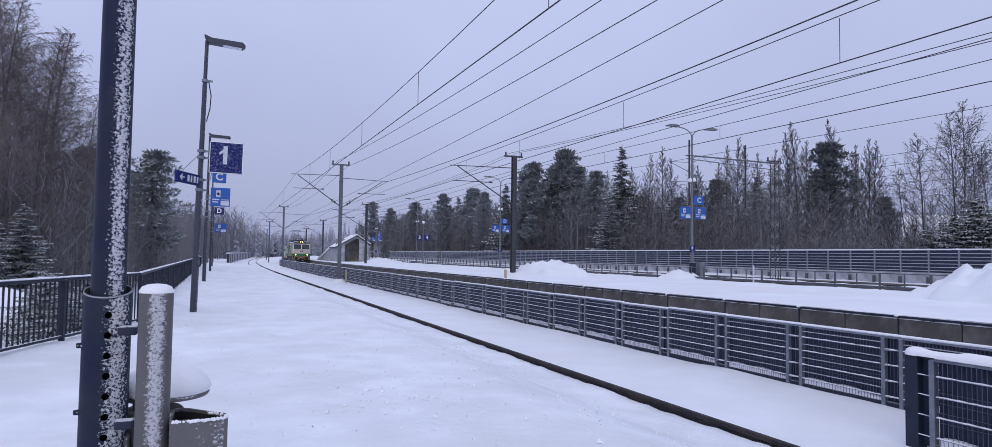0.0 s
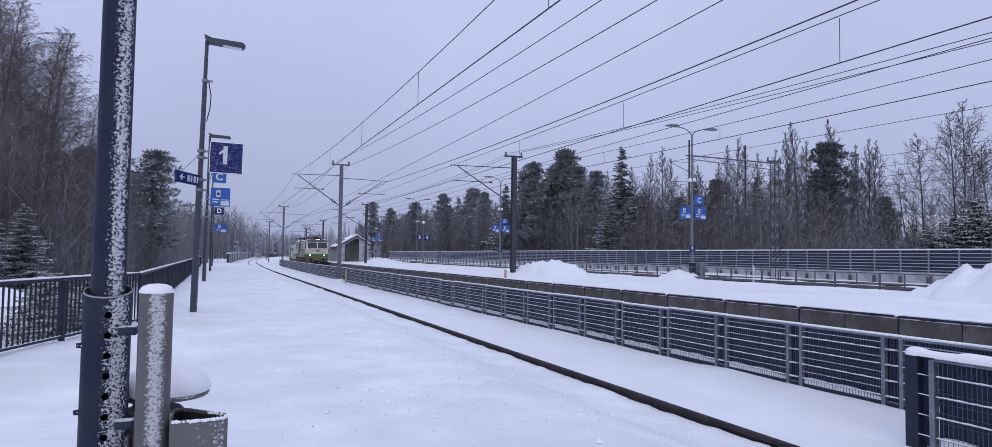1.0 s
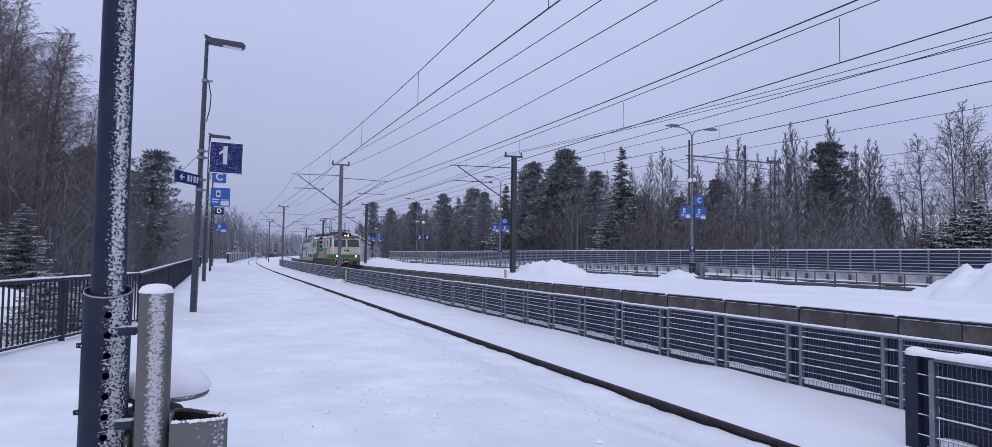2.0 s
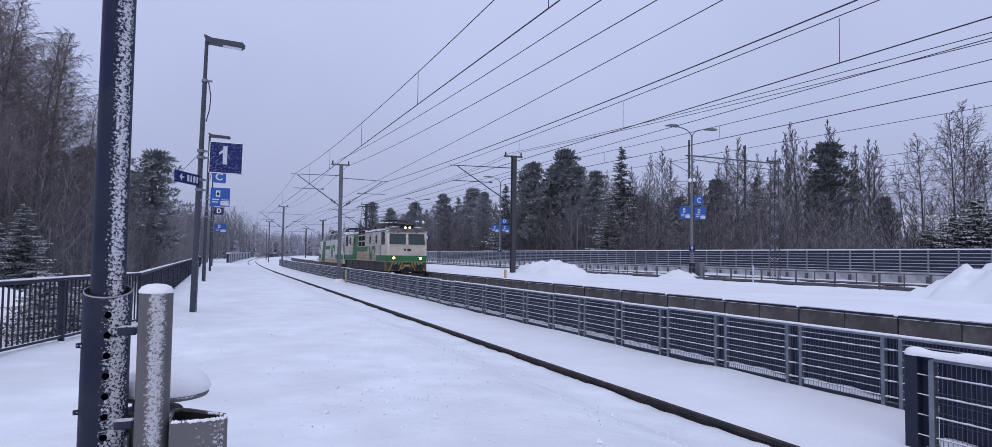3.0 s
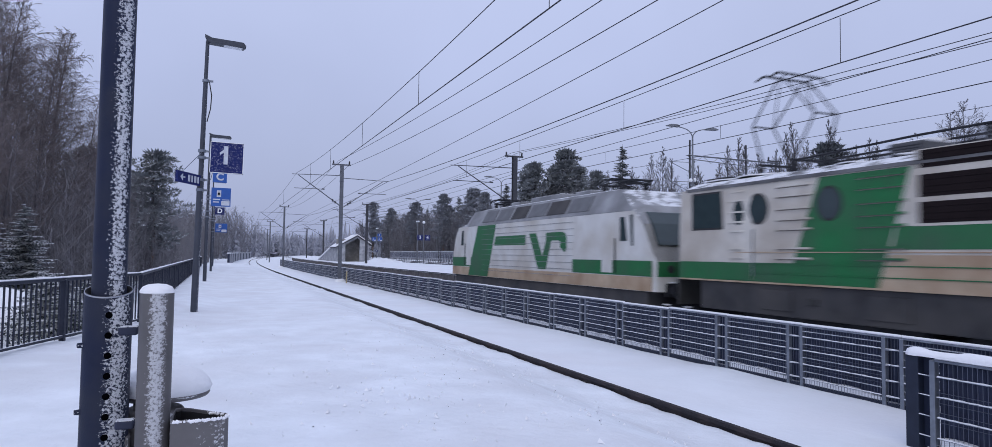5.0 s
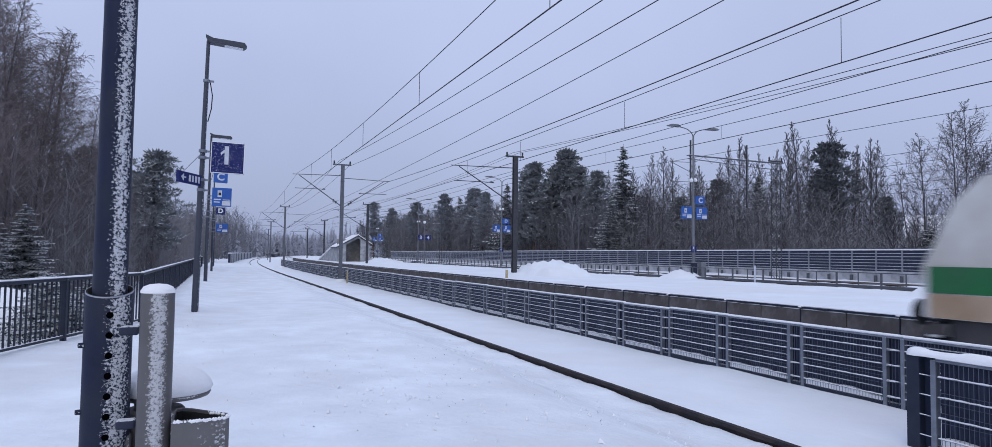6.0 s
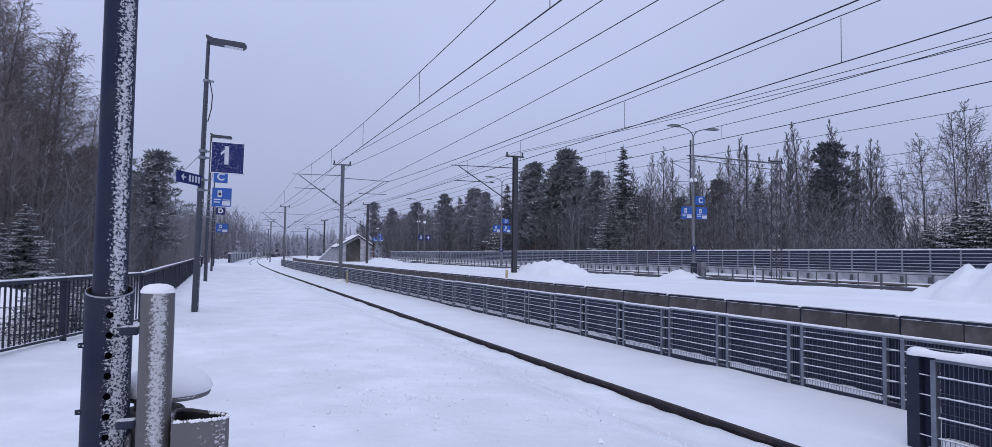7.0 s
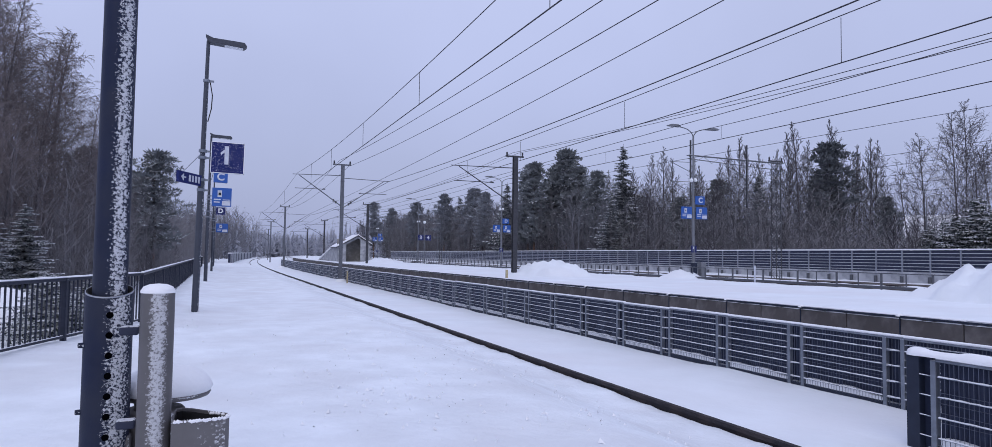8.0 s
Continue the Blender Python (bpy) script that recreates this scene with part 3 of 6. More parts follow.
HEADLIGHT_TOP = material("headlight_top", (0.9, 0.8, 0.6), 0.3, emit=(1.0, 0.54, 0.2), estr=6.0)
ROOF_GEAR = material("roof_gear", (0.075, 0.077, 0.085), 0.7, var=0.2, scale=3, frost=0.8, fedge=0.9, fscale=5)
RUBBER = material("rubber", (0.02, 0.02, 0.022), 0.7)


def plates(name, outline, mat, parent, x=1.55, t=0.006, sides=(-1, 1), label=""):
    """A thin painted plate or pane on the flank; outline in (y, z)."""
    for s in sides:
        bm = bmesh.new()
        prism(bm, outline, s * x, s * (x + t), "x")
        part(name, bm, mat, parent, label)


def rect(y0, y1, z0, z1):
    return [(y0, z0), (y1, z0), (y1, z1), (y0, z1)]


def oval(y, z, ry, rz, n=20):
    return [(y + ry * math.cos(2 * math.pi * i / n), z + rz * math.sin(2 * math.pi * i / n)) for i in range(n)]


def pantograph(parent, y, z, reach, name="pantograph"):
    """A diamond frame, raised to reach or folded flat."""
    ob = new(name)
    ob.parent, ob.location = parent, (0, y, z)
    tagged(ob, "raised pantograph touching the wire" if reach > 1 else "folded pantograph")
    for x in (-0.5, 0.5):
        for yy in (-0.55, 0.55):
            bm = bmesh.new()
            lathe(bm, [(0.05, -0.25), (0.1, -0.2), (0.06, -0.15), (0.1, -0.1), (0.06, -0.05), (0.05, 0)], 8, (x, yy, 0))
            part("insulator", bm, UNDER, ob)
    for yy in (-0.6, 0.52):
        bm = bmesh.new()
        box(bm, -0.6, 0.6, yy, yy + 0.08, 0, 0.06)
        part("base_frame", bm, UNDER, ob)
    bm = bmesh.new()
    half = reach * 0.5
    k = 1.0 if reach > 1 else 1.15
    for x in (-0.5, 0.5):
        tube(bm, (x, -0.5, 0.05), (x * 0.7, -k, half), 0.03, 0.025, 6)
        tube(bm, (x, 0.5, 0.05), (x * 0.7, k, half), 0.03, 0.025, 6)
        tube(bm, (x * 0.7, -k, half), (x * 0.8, -0.12, reach - 0.1), 0.024, 0.02, 6)
        tube(bm, (x * 0.7, k, half), (x * 0.8, 0.12, reach - 0.1), 0.024, 0.02, 6)
    tube(bm, (-0.36, -k, half), (0.36, -k, half), 0.022, 0.022, 6)
    tube(bm, (-0.36, k, half), (0.36, k, half), 0.022, 0.022, 6)
    tube(bm, (-0.35, -k, half), (0.4, 0, reach - 0.12), 0.015, 0.015, 5)
    tube(bm, (0.35, k, half), (-0.4, 0, reach - 0.12), 0.015, 0.015, 5)
    part("frame", bm, UNDER, ob)
    bm = bmesh.new()
    for yy in (-0.22, 0.22):
        pipe(bm, [Vector((-0.95, yy, reach - 0.16)), Vector((-0.72, yy, reach)), Vector((0.72, yy, reach)), Vector((0.95, yy, reach - 0.16))], 0.03)
        tube(bm, (-0.4, 0, reach - 0.1), (-0.45, yy, reach), 0.015, 0.015, 5)
        tube(bm, (0.4, 0, reach - 0.1), (0.45, yy, reach), 0.015, 0.015, 5)
    part("head", bm, UNDER, ob)
    return ob


def running_gear(parent, axles, length):
    for yc in ((axles[0] + axles[1]) / 2, (axles[2] + axles[3]) / 2):
        bm = bmesh.new()
        for x in (-1.08, 1.08):
            box(bm, x - 0.08, x + 0.08, yc - 2.3, yc + 2.3, 0.55, 0.8, 0.03)
            box(bm, x - 0.1, x + 0.1, yc - 0.5, yc + 0.5, 0.35, 0.7, 0.03)
        box(bm, -1.0, 1.0, yc - 0.5, yc + 0.5, 0.5, 0.85, 0.03)
        part("bogie_frame", bm, UNDER, parent)
    for y in axles:
        for x in (-0.76, 0.76):
            bm = bmesh.new()
            for x0, x1, r in ((x - 0.06, x + 0.06, 0.62), (x * 0.93 - 0.02, x * 0.93 + 0.02, 0.65)):
                tube(bm, (x0, y, 0.625), (x1, y, 0.625), r, r, 28)
            part("wheel", bm, UNDER, parent)
    bm = bmesh.new()
    box(bm, -1.0, 1.0, length * 0.42, length * 0.58, 0.3, 0.8, 0.04)
    part("equipment_box", bm, UNDER, parent)


def end_gear(parent, y, d):
    """Buffers, coupler and plough at an end; d: -1 for the front, 1 for the tail."""
    for x in (-0.92, 0.92):
        bm = bmesh.new()
        tube(bm, (x, y, 1.05), (x, y + d * 0.42, 1.05), 0.11, 0.10, 12)
        tube(bm, (x, y + d * 0.42, 1.05), (x, y + d * 0.48, 1.05), 0.25, 0.24, 20)
        box(bm, x - 0.2, x + 0.2, min(y, y + d * 0.06), max(y, y + d * 0.06), 0.86, 1.25, 0.02)
        part("buffer", bm, UNDER, parent)
    bm = bmesh.new()
    box(bm, -0.12, 0.12, min(y, y + d * 0.4), max(y, y + d * 0.4), 0.92, 1.12, 0.03)
    tube(bm, (0, y + d * 0.36, 1.05), (0, y + d * 0.5, 0.85), 0.06, 0.05, 8)
    part("coupler", bm, UNDER, parent)
    for x in (-0.5, -0.36, 0.36, 0.5):
        bm = bmesh.new()
        pipe(bm, [Vector((x, y + d * 0.02, 0.98)), Vector((x, y + d * 0.2, 0.85)), Vector((x * 0.9, y + d * 0.22, 0.62)), Vector((x * 0.8, y + d * 0.08, 0.55))], 0.03)
        part("brake_hose", bm, UNDER, parent)
    bm = bmesh.new()
    prism(bm, [(-1.35, 0.2), (1.35, 0.2), (1.35, 0.62), (-1.35, 0.62)], y + d * 0.05, y + d * 0.12, "y")
    prism(bm, [(-0.4, 0.62), (0.4, 0.62), (0.3, 0.95), (-0.3, 0.95)], y - d * 0.02, y + d * 0.06, "y")
    part("snow_plough", bm, UNDER, parent)
    bm = bmesh.new()
    box(bm, -0.16, 0.12, min(y, y + d * 0.3), max(y, y + d * 0.3), 1.12, 1.16, 0.015)
    part("caked_snow", bm, SNOW_CAP, parent, "snow caked over the coupler")
    for x, w, z in ((-0.92, 0.09, 1.255), (0.95, 0.07, 1.255), (-0.45, 0.08, 0.955), (-1.1, 0.1, 0.625), (0.25, 0.12, 0.625)):
        bm = bmesh.new()
        box(bm, x - w, x + w, min(y + d * 0.02, y + d * 0.14), max(y + d * 0.02, y + d * 0.14), z, z + 0.04, 0.015)
        part("caked_snow", bm, SNOW_CAP, parent)


def emblem(parent, y0, z0, w, h, mat, x, sides):
    """The operator's emblem, as plain slanted shapes."""
    for s in sides:
        def put(poly):
            bm = bmesh.new()
            prism(bm, [(y0 + w * a, z0 + h * b) for a, b in poly], s * x, s * (x + 0.008), "x")
            part("emblem_stroke", bm, mat, parent)
        put([(1.0, 1.0), (0.80, 1.0), (0.52, 0.0), (0.74, 0.0)])
        put([(0.70, 0.0), (0.52, 0.0), (0.38, 0.78), (0.52, 0.78)])
        put([(0.52, 1.0), (0.10, 1.0), (0.03, 0.95), (0.0, 0.86), (0.14, 0.74), (0.20, 0.78), (0.52, 0.78)])
        put([(0.0, 0.86), (0.0, 0.58), (0.04, 0.46), (0.16, 0.6), (0.14, 0.74)])


def old_locomotive():
    ob = base("electric_locomotive", Matrix(), "boxy white and green electric locomotive, dirty, headlights lit", "locomotive", "locomotives of the passing train")
    L = 17.9
    # body
    bm = bmesh.new()
    side = [(0.06, 1.44), (0.0, 1.7), (0.0, 2.72), (0.12, 3.55), (0.22, 3.79), (L - 0.22, 3.79), (L - 0.12, 3.55), (L, 2.72), (L, 1.7), (L - 0.06, 1.44)]
    prism(bm, side, -1.55, 1.55, "x")
    ends = [e for e in bm.edges if len({round(v.co.x, 2) for v in e.verts}) == 1 and max(v.co.z for v in e.verts) < 3.8 and (max(v.co.y for v in e.verts) < 0.2 or min(v.co.y for v in e.verts) > L - 0.2) and abs(e.verts[0].co.z - e.verts[1].co.z) > 0.1]
    bmesh.ops.bevel(bm, geom=ends, offset=0.2, segments=5, affect="EDGES", profile=0.5)
    part("body", bm, LOCO_WHITE, ob)
    # roof
    bm = bmesh.new()
    prism(bm, [(-1.58, 3.74), (1.58, 3.74), (1.56, 3.82), (1.2, 3.98), (0.6, 4.08), (-0.6, 4.08), (-1.2, 3.98), (-1.56, 3.82)], 0.45, L - 0.45, "y")
    for y0, y1 in ((0.02, 0.45), (L - 0.02, L - 0.45)):
        prism(bm, [(-1.5, 3.72), (1.5, 3.72), (1.3, 3.82), (0.6, 3.93), (-0.6, 3.93), (-1.3, 3.82)], y0, y1, "y")
    part("roof", bm, LOCO_ROOF, ob)
    for y0, y1, w in ((0.5, 2.9, 1.35), (6.0, 7.7, 1.2), (10.8, 11.6, 1.3), (12.7, 13.6, 1.1), (14.9, 17.3, 1.3)):
        bm = bmesh.new()
        snow_ridge(bm, y0, y1, w, 0.09, 4.04, y0, 0.0, 0.12)
        part("roof_snow", bm, SNOW_CAP, ob, "snow lying on the roof")
    # underframe
    bm = bmesh.new()
    box(bm, -1.5, 1.5, 0.95, L - 0.95, 0.72, 1.438, 0.03)
    part("underframe", bm, SKIRT, ob)
    for y in (4.2, 8.6, 11.1, 13.9):
        bm = bmesh.new()
        box(bm, -1.53, -1.49, y, y + 0.9, 0.85, 1.3, 0.01)
        part("hatch", bm, SKIRT, ob)
    for y in (2.4, 6.8, 13.2):
        bm = bmesh.new()
        box(bm, -1.52, -1.49, y, y + 0.28, 1.02, 1.16, 0.01)
        part("step_recess", bm, HAZARD_B, ob)
    running_gear(ob, (3.0, 6.0, 11.9, 14.9), L)
    end_gear(ob, 0.0, -1)
    end_gear(ob, L, 1)
    # hazard-striped aprons
    for y0, y1 in ((-0.01, 0.06), (L - 0.06, L + 0.01)):
        bm = bmesh.new()
        box(bm, -1.5, 1.5, y0, y1, 0.74, 1.425, 0.01)
        part("apron", bm, HAZARD_B, ob)
        front = y0 < 1
        for k in range(-6, 6):
            x = 0.25 * k + 0.06
            c = 0.3 if k >= 0 else -0.3
            if -1.5 < x - c < 1.38 and abs(x) < 1.45:
                bm = bmesh.new()
                prism(bm, [(x, 0.76), (x + 0.12, 0.76), (x + 0.12 - c, 1.41), (x - c, 1.41)], y0 - 0.006 if front else y1, y0 if front else y1 + 0.006, "y")
                part("stripe", bm, HAZARD_Y, ob)
    plates("apron_side", rect(0.06, 0.94, 0.75, 1.43), HAZARD_B, ob, 1.47, 0.03)
    for y in (0.07, 0.24, 0.41):
        plates("stripe", [(y, 0.77), (y + 0.09, 0.77), (y + 0.52, 1.42), (y + 0.43, 1.42)], HAZARD_Y, ob, 1.5, 0.006)
    plates("stripe", [(0.07, 1.05), (0.07, 1.17), (0.235, 1.42), (0.315, 1.42)], HAZARD_Y, ob, 1.5, 0.006)
    plates("stripe", [(0.6, 0.77), (0.69, 0.77), (0.93, 1.13), (0.93, 1.26)], HAZARD_Y, ob, 1.5, 0.006)
    # paint
    plates("cream_panel", [(3.9, 1.45), (11.75, 1.45), (11.5, 2.1), (4.2, 2.1)], LOCO_CREAM, ob, 1.55, 0.004)
    plates("green_band", [(0.42, 1.45), (3.85, 1.45), (3.6, 1.91), (0.42, 1.91)], LOCO_GREEN, ob, 1.55, 0.006)
    for front in (True, False):
        arc = [(1.556 - 0.2 + 0.2 * math.cos(a), 0.194 - 0.2 * math.sin(a)) for a in (0, 0.31, 0.63, 0.94, 1.26, 1.57)]
        plan = [(1.556, 0.418)] + arc + [(-x, y) for x, y in reversed(arc)] + [(-1.556, 0.418)]
        bm = bmesh.new()
        prism(bm, [(x, y if front else L - y) for x, y in plan], 1.455, 1.91, "z")
        part("green_band", bm, LOCO_GREEN, ob)
    plates("green_band", [(6.95, 2.2), (11.45, 2.2), (11.35, 2.63), (6.95, 2.63)], LOCO_GREEN, ob, 1.55, 0.006)
    plates("green_band", [(11.75, 1.45), (14.0, 1.45), (13.1, 3.72), (11.05, 3.72)], LOCO_GREEN, ob, 1.55, 0.007)
    plates("green_band", [(13.98, 1.45), (17.48, 1.45), (17.48, 1.91), (13.82, 1.91)], LOCO_GREEN, ob, 1.55, 0.006)
    plates("lower_trim", rect(0.2, L - 0.2, 1.43, 1.47), LOCO_CREAM, ob, 1.55, 0.014)
    emblem(ob, 3.95, 1.52, 2.6, 1.1, LOCO_GREEN, 1.556, (-1, 1))
    # ribs pressed into the flank; the shade beneath each is a painted strip
    for z in (2.0, 2.22, 2.64, 2.86, 3.1, 3.38, 3.6):
        for y0, y1 in ((2.95, 3.28), (3.95, 5.62), (6.32, 7.85), (11.15, 12.2), (13.3, 14.3), (15.3, 15.8)):
            if z > 2.7 or y1 > 11 or (y0 > 2.9 and z > 2.6):
                plates("rib", [(y0, z), (y1, z), (y1 - 0.04, z + 0.04), (y0 + 0.04, z + 0.04)], LOCO_WHITE if y0 < 11 or y0 > 13.2 else LOCO_GREEN, ob, 1.55, 0.05)
                plates("rib_groove", rect(y0 + 0.02, y1 - 0.02, z - 0.022, z), RIB_SHADE, ob, 1.55, 0.012, (-1,))
    for z in (1.66, 1.88, 2.14):
        plates("seam", rect(3.0, 15.6, z, z + 0.02), LOCO_CREAM if z > 2 else LOCO_GREEN, ob, 1.55, 0.018)
    # portholes
    for y in (3.65, 6.0, 12.85, 14.85):
        plates("porthole_rim", oval(y, 3.16, 0.33, 0.37), RUBBER, ob, 1.55, 0.012)
        plates("porthole", oval(y, 3.16, 0.28, 0.32), LOCO_GLASS, ob, 1.5625, 0.004)
    # machine-room grilles
    plates("grille_frame", rect(7.98, 10.98, 2.62, 4.0), LOCO_WHITE, ob, 1.54, 0.022)
    for r, (z0, z1) in enumerate(((2.67, 3.05), (3.14, 3.54), (3.66, 3.98))):
        for y0, y1 in ((8.06, 9.4), (9.52, 10.9)):
            plates("grille", rect(y0, y1, z0, z1), GRILLE, ob, 1.563, 0.003)
            for k in range(3):
                z = z0 + (z1 - z0) * (k + 0.6) / 3.4
                plates("louvre", rect(y0 + 0.02, y1 - 0.02, z, z + 0.025), GRILLE, ob, 1.566, 0.012, (-1,))
    # cab doors, cab side windows
    for y0, y1, d0, d1 in ((0.72, 1.82, 2.0, 2.85), (L - 1.82, L - 0.72, L - 2.85, L - 2.0)):
        plates("window_frame", [(y0 - 0.05, 2.72), (y1 + 0.05, 2.72), (y1 + 0.05, 3.68), (y0 + 0.02, 3.68)], RUBBER, ob, 1.55, 0.01)
        plates("cab_side_window", [(y0, 2.77), (y1, 2.77), (y1, 3.63), (y0 + 0.05, 3.63)], LOCO_GLASS, ob, 1.5605, 0.004)
        for s in (-1, 1):
            bm = bmesh.new()
            prism(bm, rect(d0, d1, 1.5, 3.62), s * 1.548, s * 1.566, "x")
            door = part("door", bm, LOCO_WHITE, ob)
            bm = bmesh.new()
            prism(bm, rect(d0, d1, 1.5, 1.905), s * 1.567, s * 1.572, "x")
            part("door_stripe", bm, LOCO_GREEN, door)
            bm = bmesh.new()
            prism(bm, oval((d0 + d1) / 2, 3.1, 0.18, 0.3), s * 1.567, s * 1.572, "x")
            part("door_window", bm, LOCO_GLASS if y0 > 5 else LOCO_WHITE, door)
            bm = bmesh.new()
            tube(bm, (s * 1.6, d0 - 0.08, 1.6), (s * 1.6, d0 - 0.08, 2.7), 0.016, 0.016, 6)
            part("grab_rail", bm, GALV, door)
    # ends: panes, stripe, lights
    for y, d in ((0.0, -1), (L, 1)):
        def face_plate(name, pts, mat, t0, t1, label=""):
            bm = bmesh.new()
            vs = []
            for t in (t0, t1):
                for x, z in pts:
                    lean = max(0, z - 2.72) * 0.145 + max(0, z - 3.55) * 0.25
                    vs.append(bm.verts.new((x, y - d * lean + d * t, z)))
            n = len(pts)
            for i in range(n):
                bm.faces.new((vs[i], vs[(i + 1) % n], vs[n + (i + 1) % n], vs[n + i]))
            bm.faces.new(vs[:n])
            bm.faces.new(vs[n:])
            bmesh.ops.recalc_face_normals(bm, faces=bm.faces)
            return part(name, bm, mat, ob, label)
        for s in (-1, 1):
            face_plate("windscreen_frame", [(s * 0.09, 2.74), (s * 1.37, 2.74), (s * 1.33, 3.54), (s * 0.09, 3.54)], RUBBER, 0.0, 0.014)
            face_plate("windscreen", [(s * 0.125, 2.78), (s * 1.33, 2.78), (s * 1.29, 3.5), (s * 0.125, 3.5)], LOCO_GLASS, 0.0145, 0.019)
            bm = bmesh.new()
            tube(bm, (s * 0.7, y + d * 0.03, 2.74), (s * 0.95, y - d * 0.06, 3.3), 0.012, 0.01, 5)
            part("wiper", bm, RUBBER, ob)
            bm = bmesh.new()
            box(bm, s * 0.72 - 0.06, s * 0.72 + 0.06, min(y, y + d * 0.02), max(y, y + d * 0.02), 3.6, 3.7, 0.02)
            part("marker_lamp", bm, RUBBER, ob)
        face_plate("sill_rail", [(-1.36, 2.66), (1.36, 2.66), (1.36, 2.70), (-1.36, 2.70)], LOCO_WHITE, 0.0, 0.04)
        face_plate("front_panel", [(-1.35, 1.915), (1.35, 1.915), (1.35, 2.655), (-1.35, 2.655)], LOCO_FRONT, -0.02, 0.006, "grimy beige front panel")
        face_plate("end_trim", [(-1.4, 1.42), (1.4, 1.42), (1.4, 1.455), (-1.4, 1.455)], LOCO_CREAM, -0.06, 0.02)
        face_plate("emblem_stroke", [(-0.3, 2.42), (-0.06, 2.42), (-0.14, 2.24), (-0.2, 2.24)], UNDER, 0.0, 0.02)
        face_plate("emblem_stroke", [(-0.02, 2.42), (0.28, 2.42), (0.3, 2.24), (0.02, 2.24)], UNDER, 0.0, 0.02)
        for x in (-1.02, 1.02):
            bm = bmesh.new()
            tube(bm, (x, y, 1.72), (x, y + d * 0.05, 1.72), 0.15, 0.14, 20)
            lamp = part("headlight", bm, UNDER, ob)
            bm = bmesh.new()
            tube(bm, (x, y + d * 0.051, 1.72), (x, y + d * 0.06, 1.72), 0.09, 0.085, 20)
            part("lens", bm, HEADLIGHT if d < 0 else RUBBER, lamp, "glowing warm lens" if d < 0 else "")
        bm = bmesh.new()
        a, b = sorted((y - d * 0.95, y - d * 0.02))
        box(bm, -0.45, 0.45, a, b, 3.86, 4.15, 0.06)
        prism(bm, [(-0.56, 4.15), (0.56, 4.15), (0.52, 4.2), (-0.52, 4.2)], y - d * 0.9, y + d * 0.08, "y")
        lamp = part("roof_light", bm, UNDER, ob)
        for x in (-0.17, 0.17):
            bm = bmesh.new()
            tube(bm, (x, y - d * 0.019, 4.0), (x, y - d * 0.002, 4.0), 0.08, 0.075, 20)
            part("lens", bm, HEADLIGHT_TOP if d < 0 else RUBBER, lamp, "glowing warm lens" if d < 0 else "")
        bm = bmesh.new()
        box(bm, -0.34, 0.34, min(y + d * 0.008, y + d * 0.02), max(y + d * 0.008, y + d * 0.02), 1.26, 1.4)
        part("number_plate", bm, UNDER, ob)
    # roof gear
    for y0, y1, h, w in ((5.1, 5.9, 0.5, 0.7), (6.4, 6.9, 0.26, 0.5), (7.9, 8.7, 0.6, 0.65), (9.3, 10.3, 0.4, 0.8), (11.5, 12.3, 0.32, 0.55)):
        bm = bmesh.new()
        box(bm, -w, w, y0, y1, 4.05, 4.05 + h, 0.05)
        for k in range(4):
            z = 4.12 + k * (h - 0.1) / 4
            box(bm, -w - 0.03, w + 0.03, y0 + 0.06, y1 - 0.06, z, z + 0.03)
        part("roof_box", bm, ROOF_GEAR, ob)
        bm = bmesh.new()
        snow_ridge(bm, y0 + 0.05, y1 - 0.05, w * 0.9, 0.07, 4.06 + h, y0 + 2, 0.0, 0.1)
        part("roof_snow", bm, SNOW_CAP, ob)
    for x in (-0.95, 0.95, 0.2):
        bm = bmesh.new()
        pipe(bm, [Vector((x, 3.0, 4.3)), Vector((x, 7.0, 4.42)), Vector((x * 0.8, 11.5, 4.42)), Vector((x * 0.6, 14.6, 4.35))], 0.025)
        for y in (4.2, 7.4, 10.4, 13.0):
            lathe(bm, [(0.06, 0), (0.09, 0.06), (0.05, 0.1), (0.09, 0.16), (0.05, 0.2), (0.03, 0.32)], 8, (x * 0.85, y, 4.0))
        part("bus_bar", bm, UNDER, ob)
    pantograph(ob, 3.6, 4.34, 0.34)
    pantograph(ob, 15.3, 4.34, 2.2)
    return ob


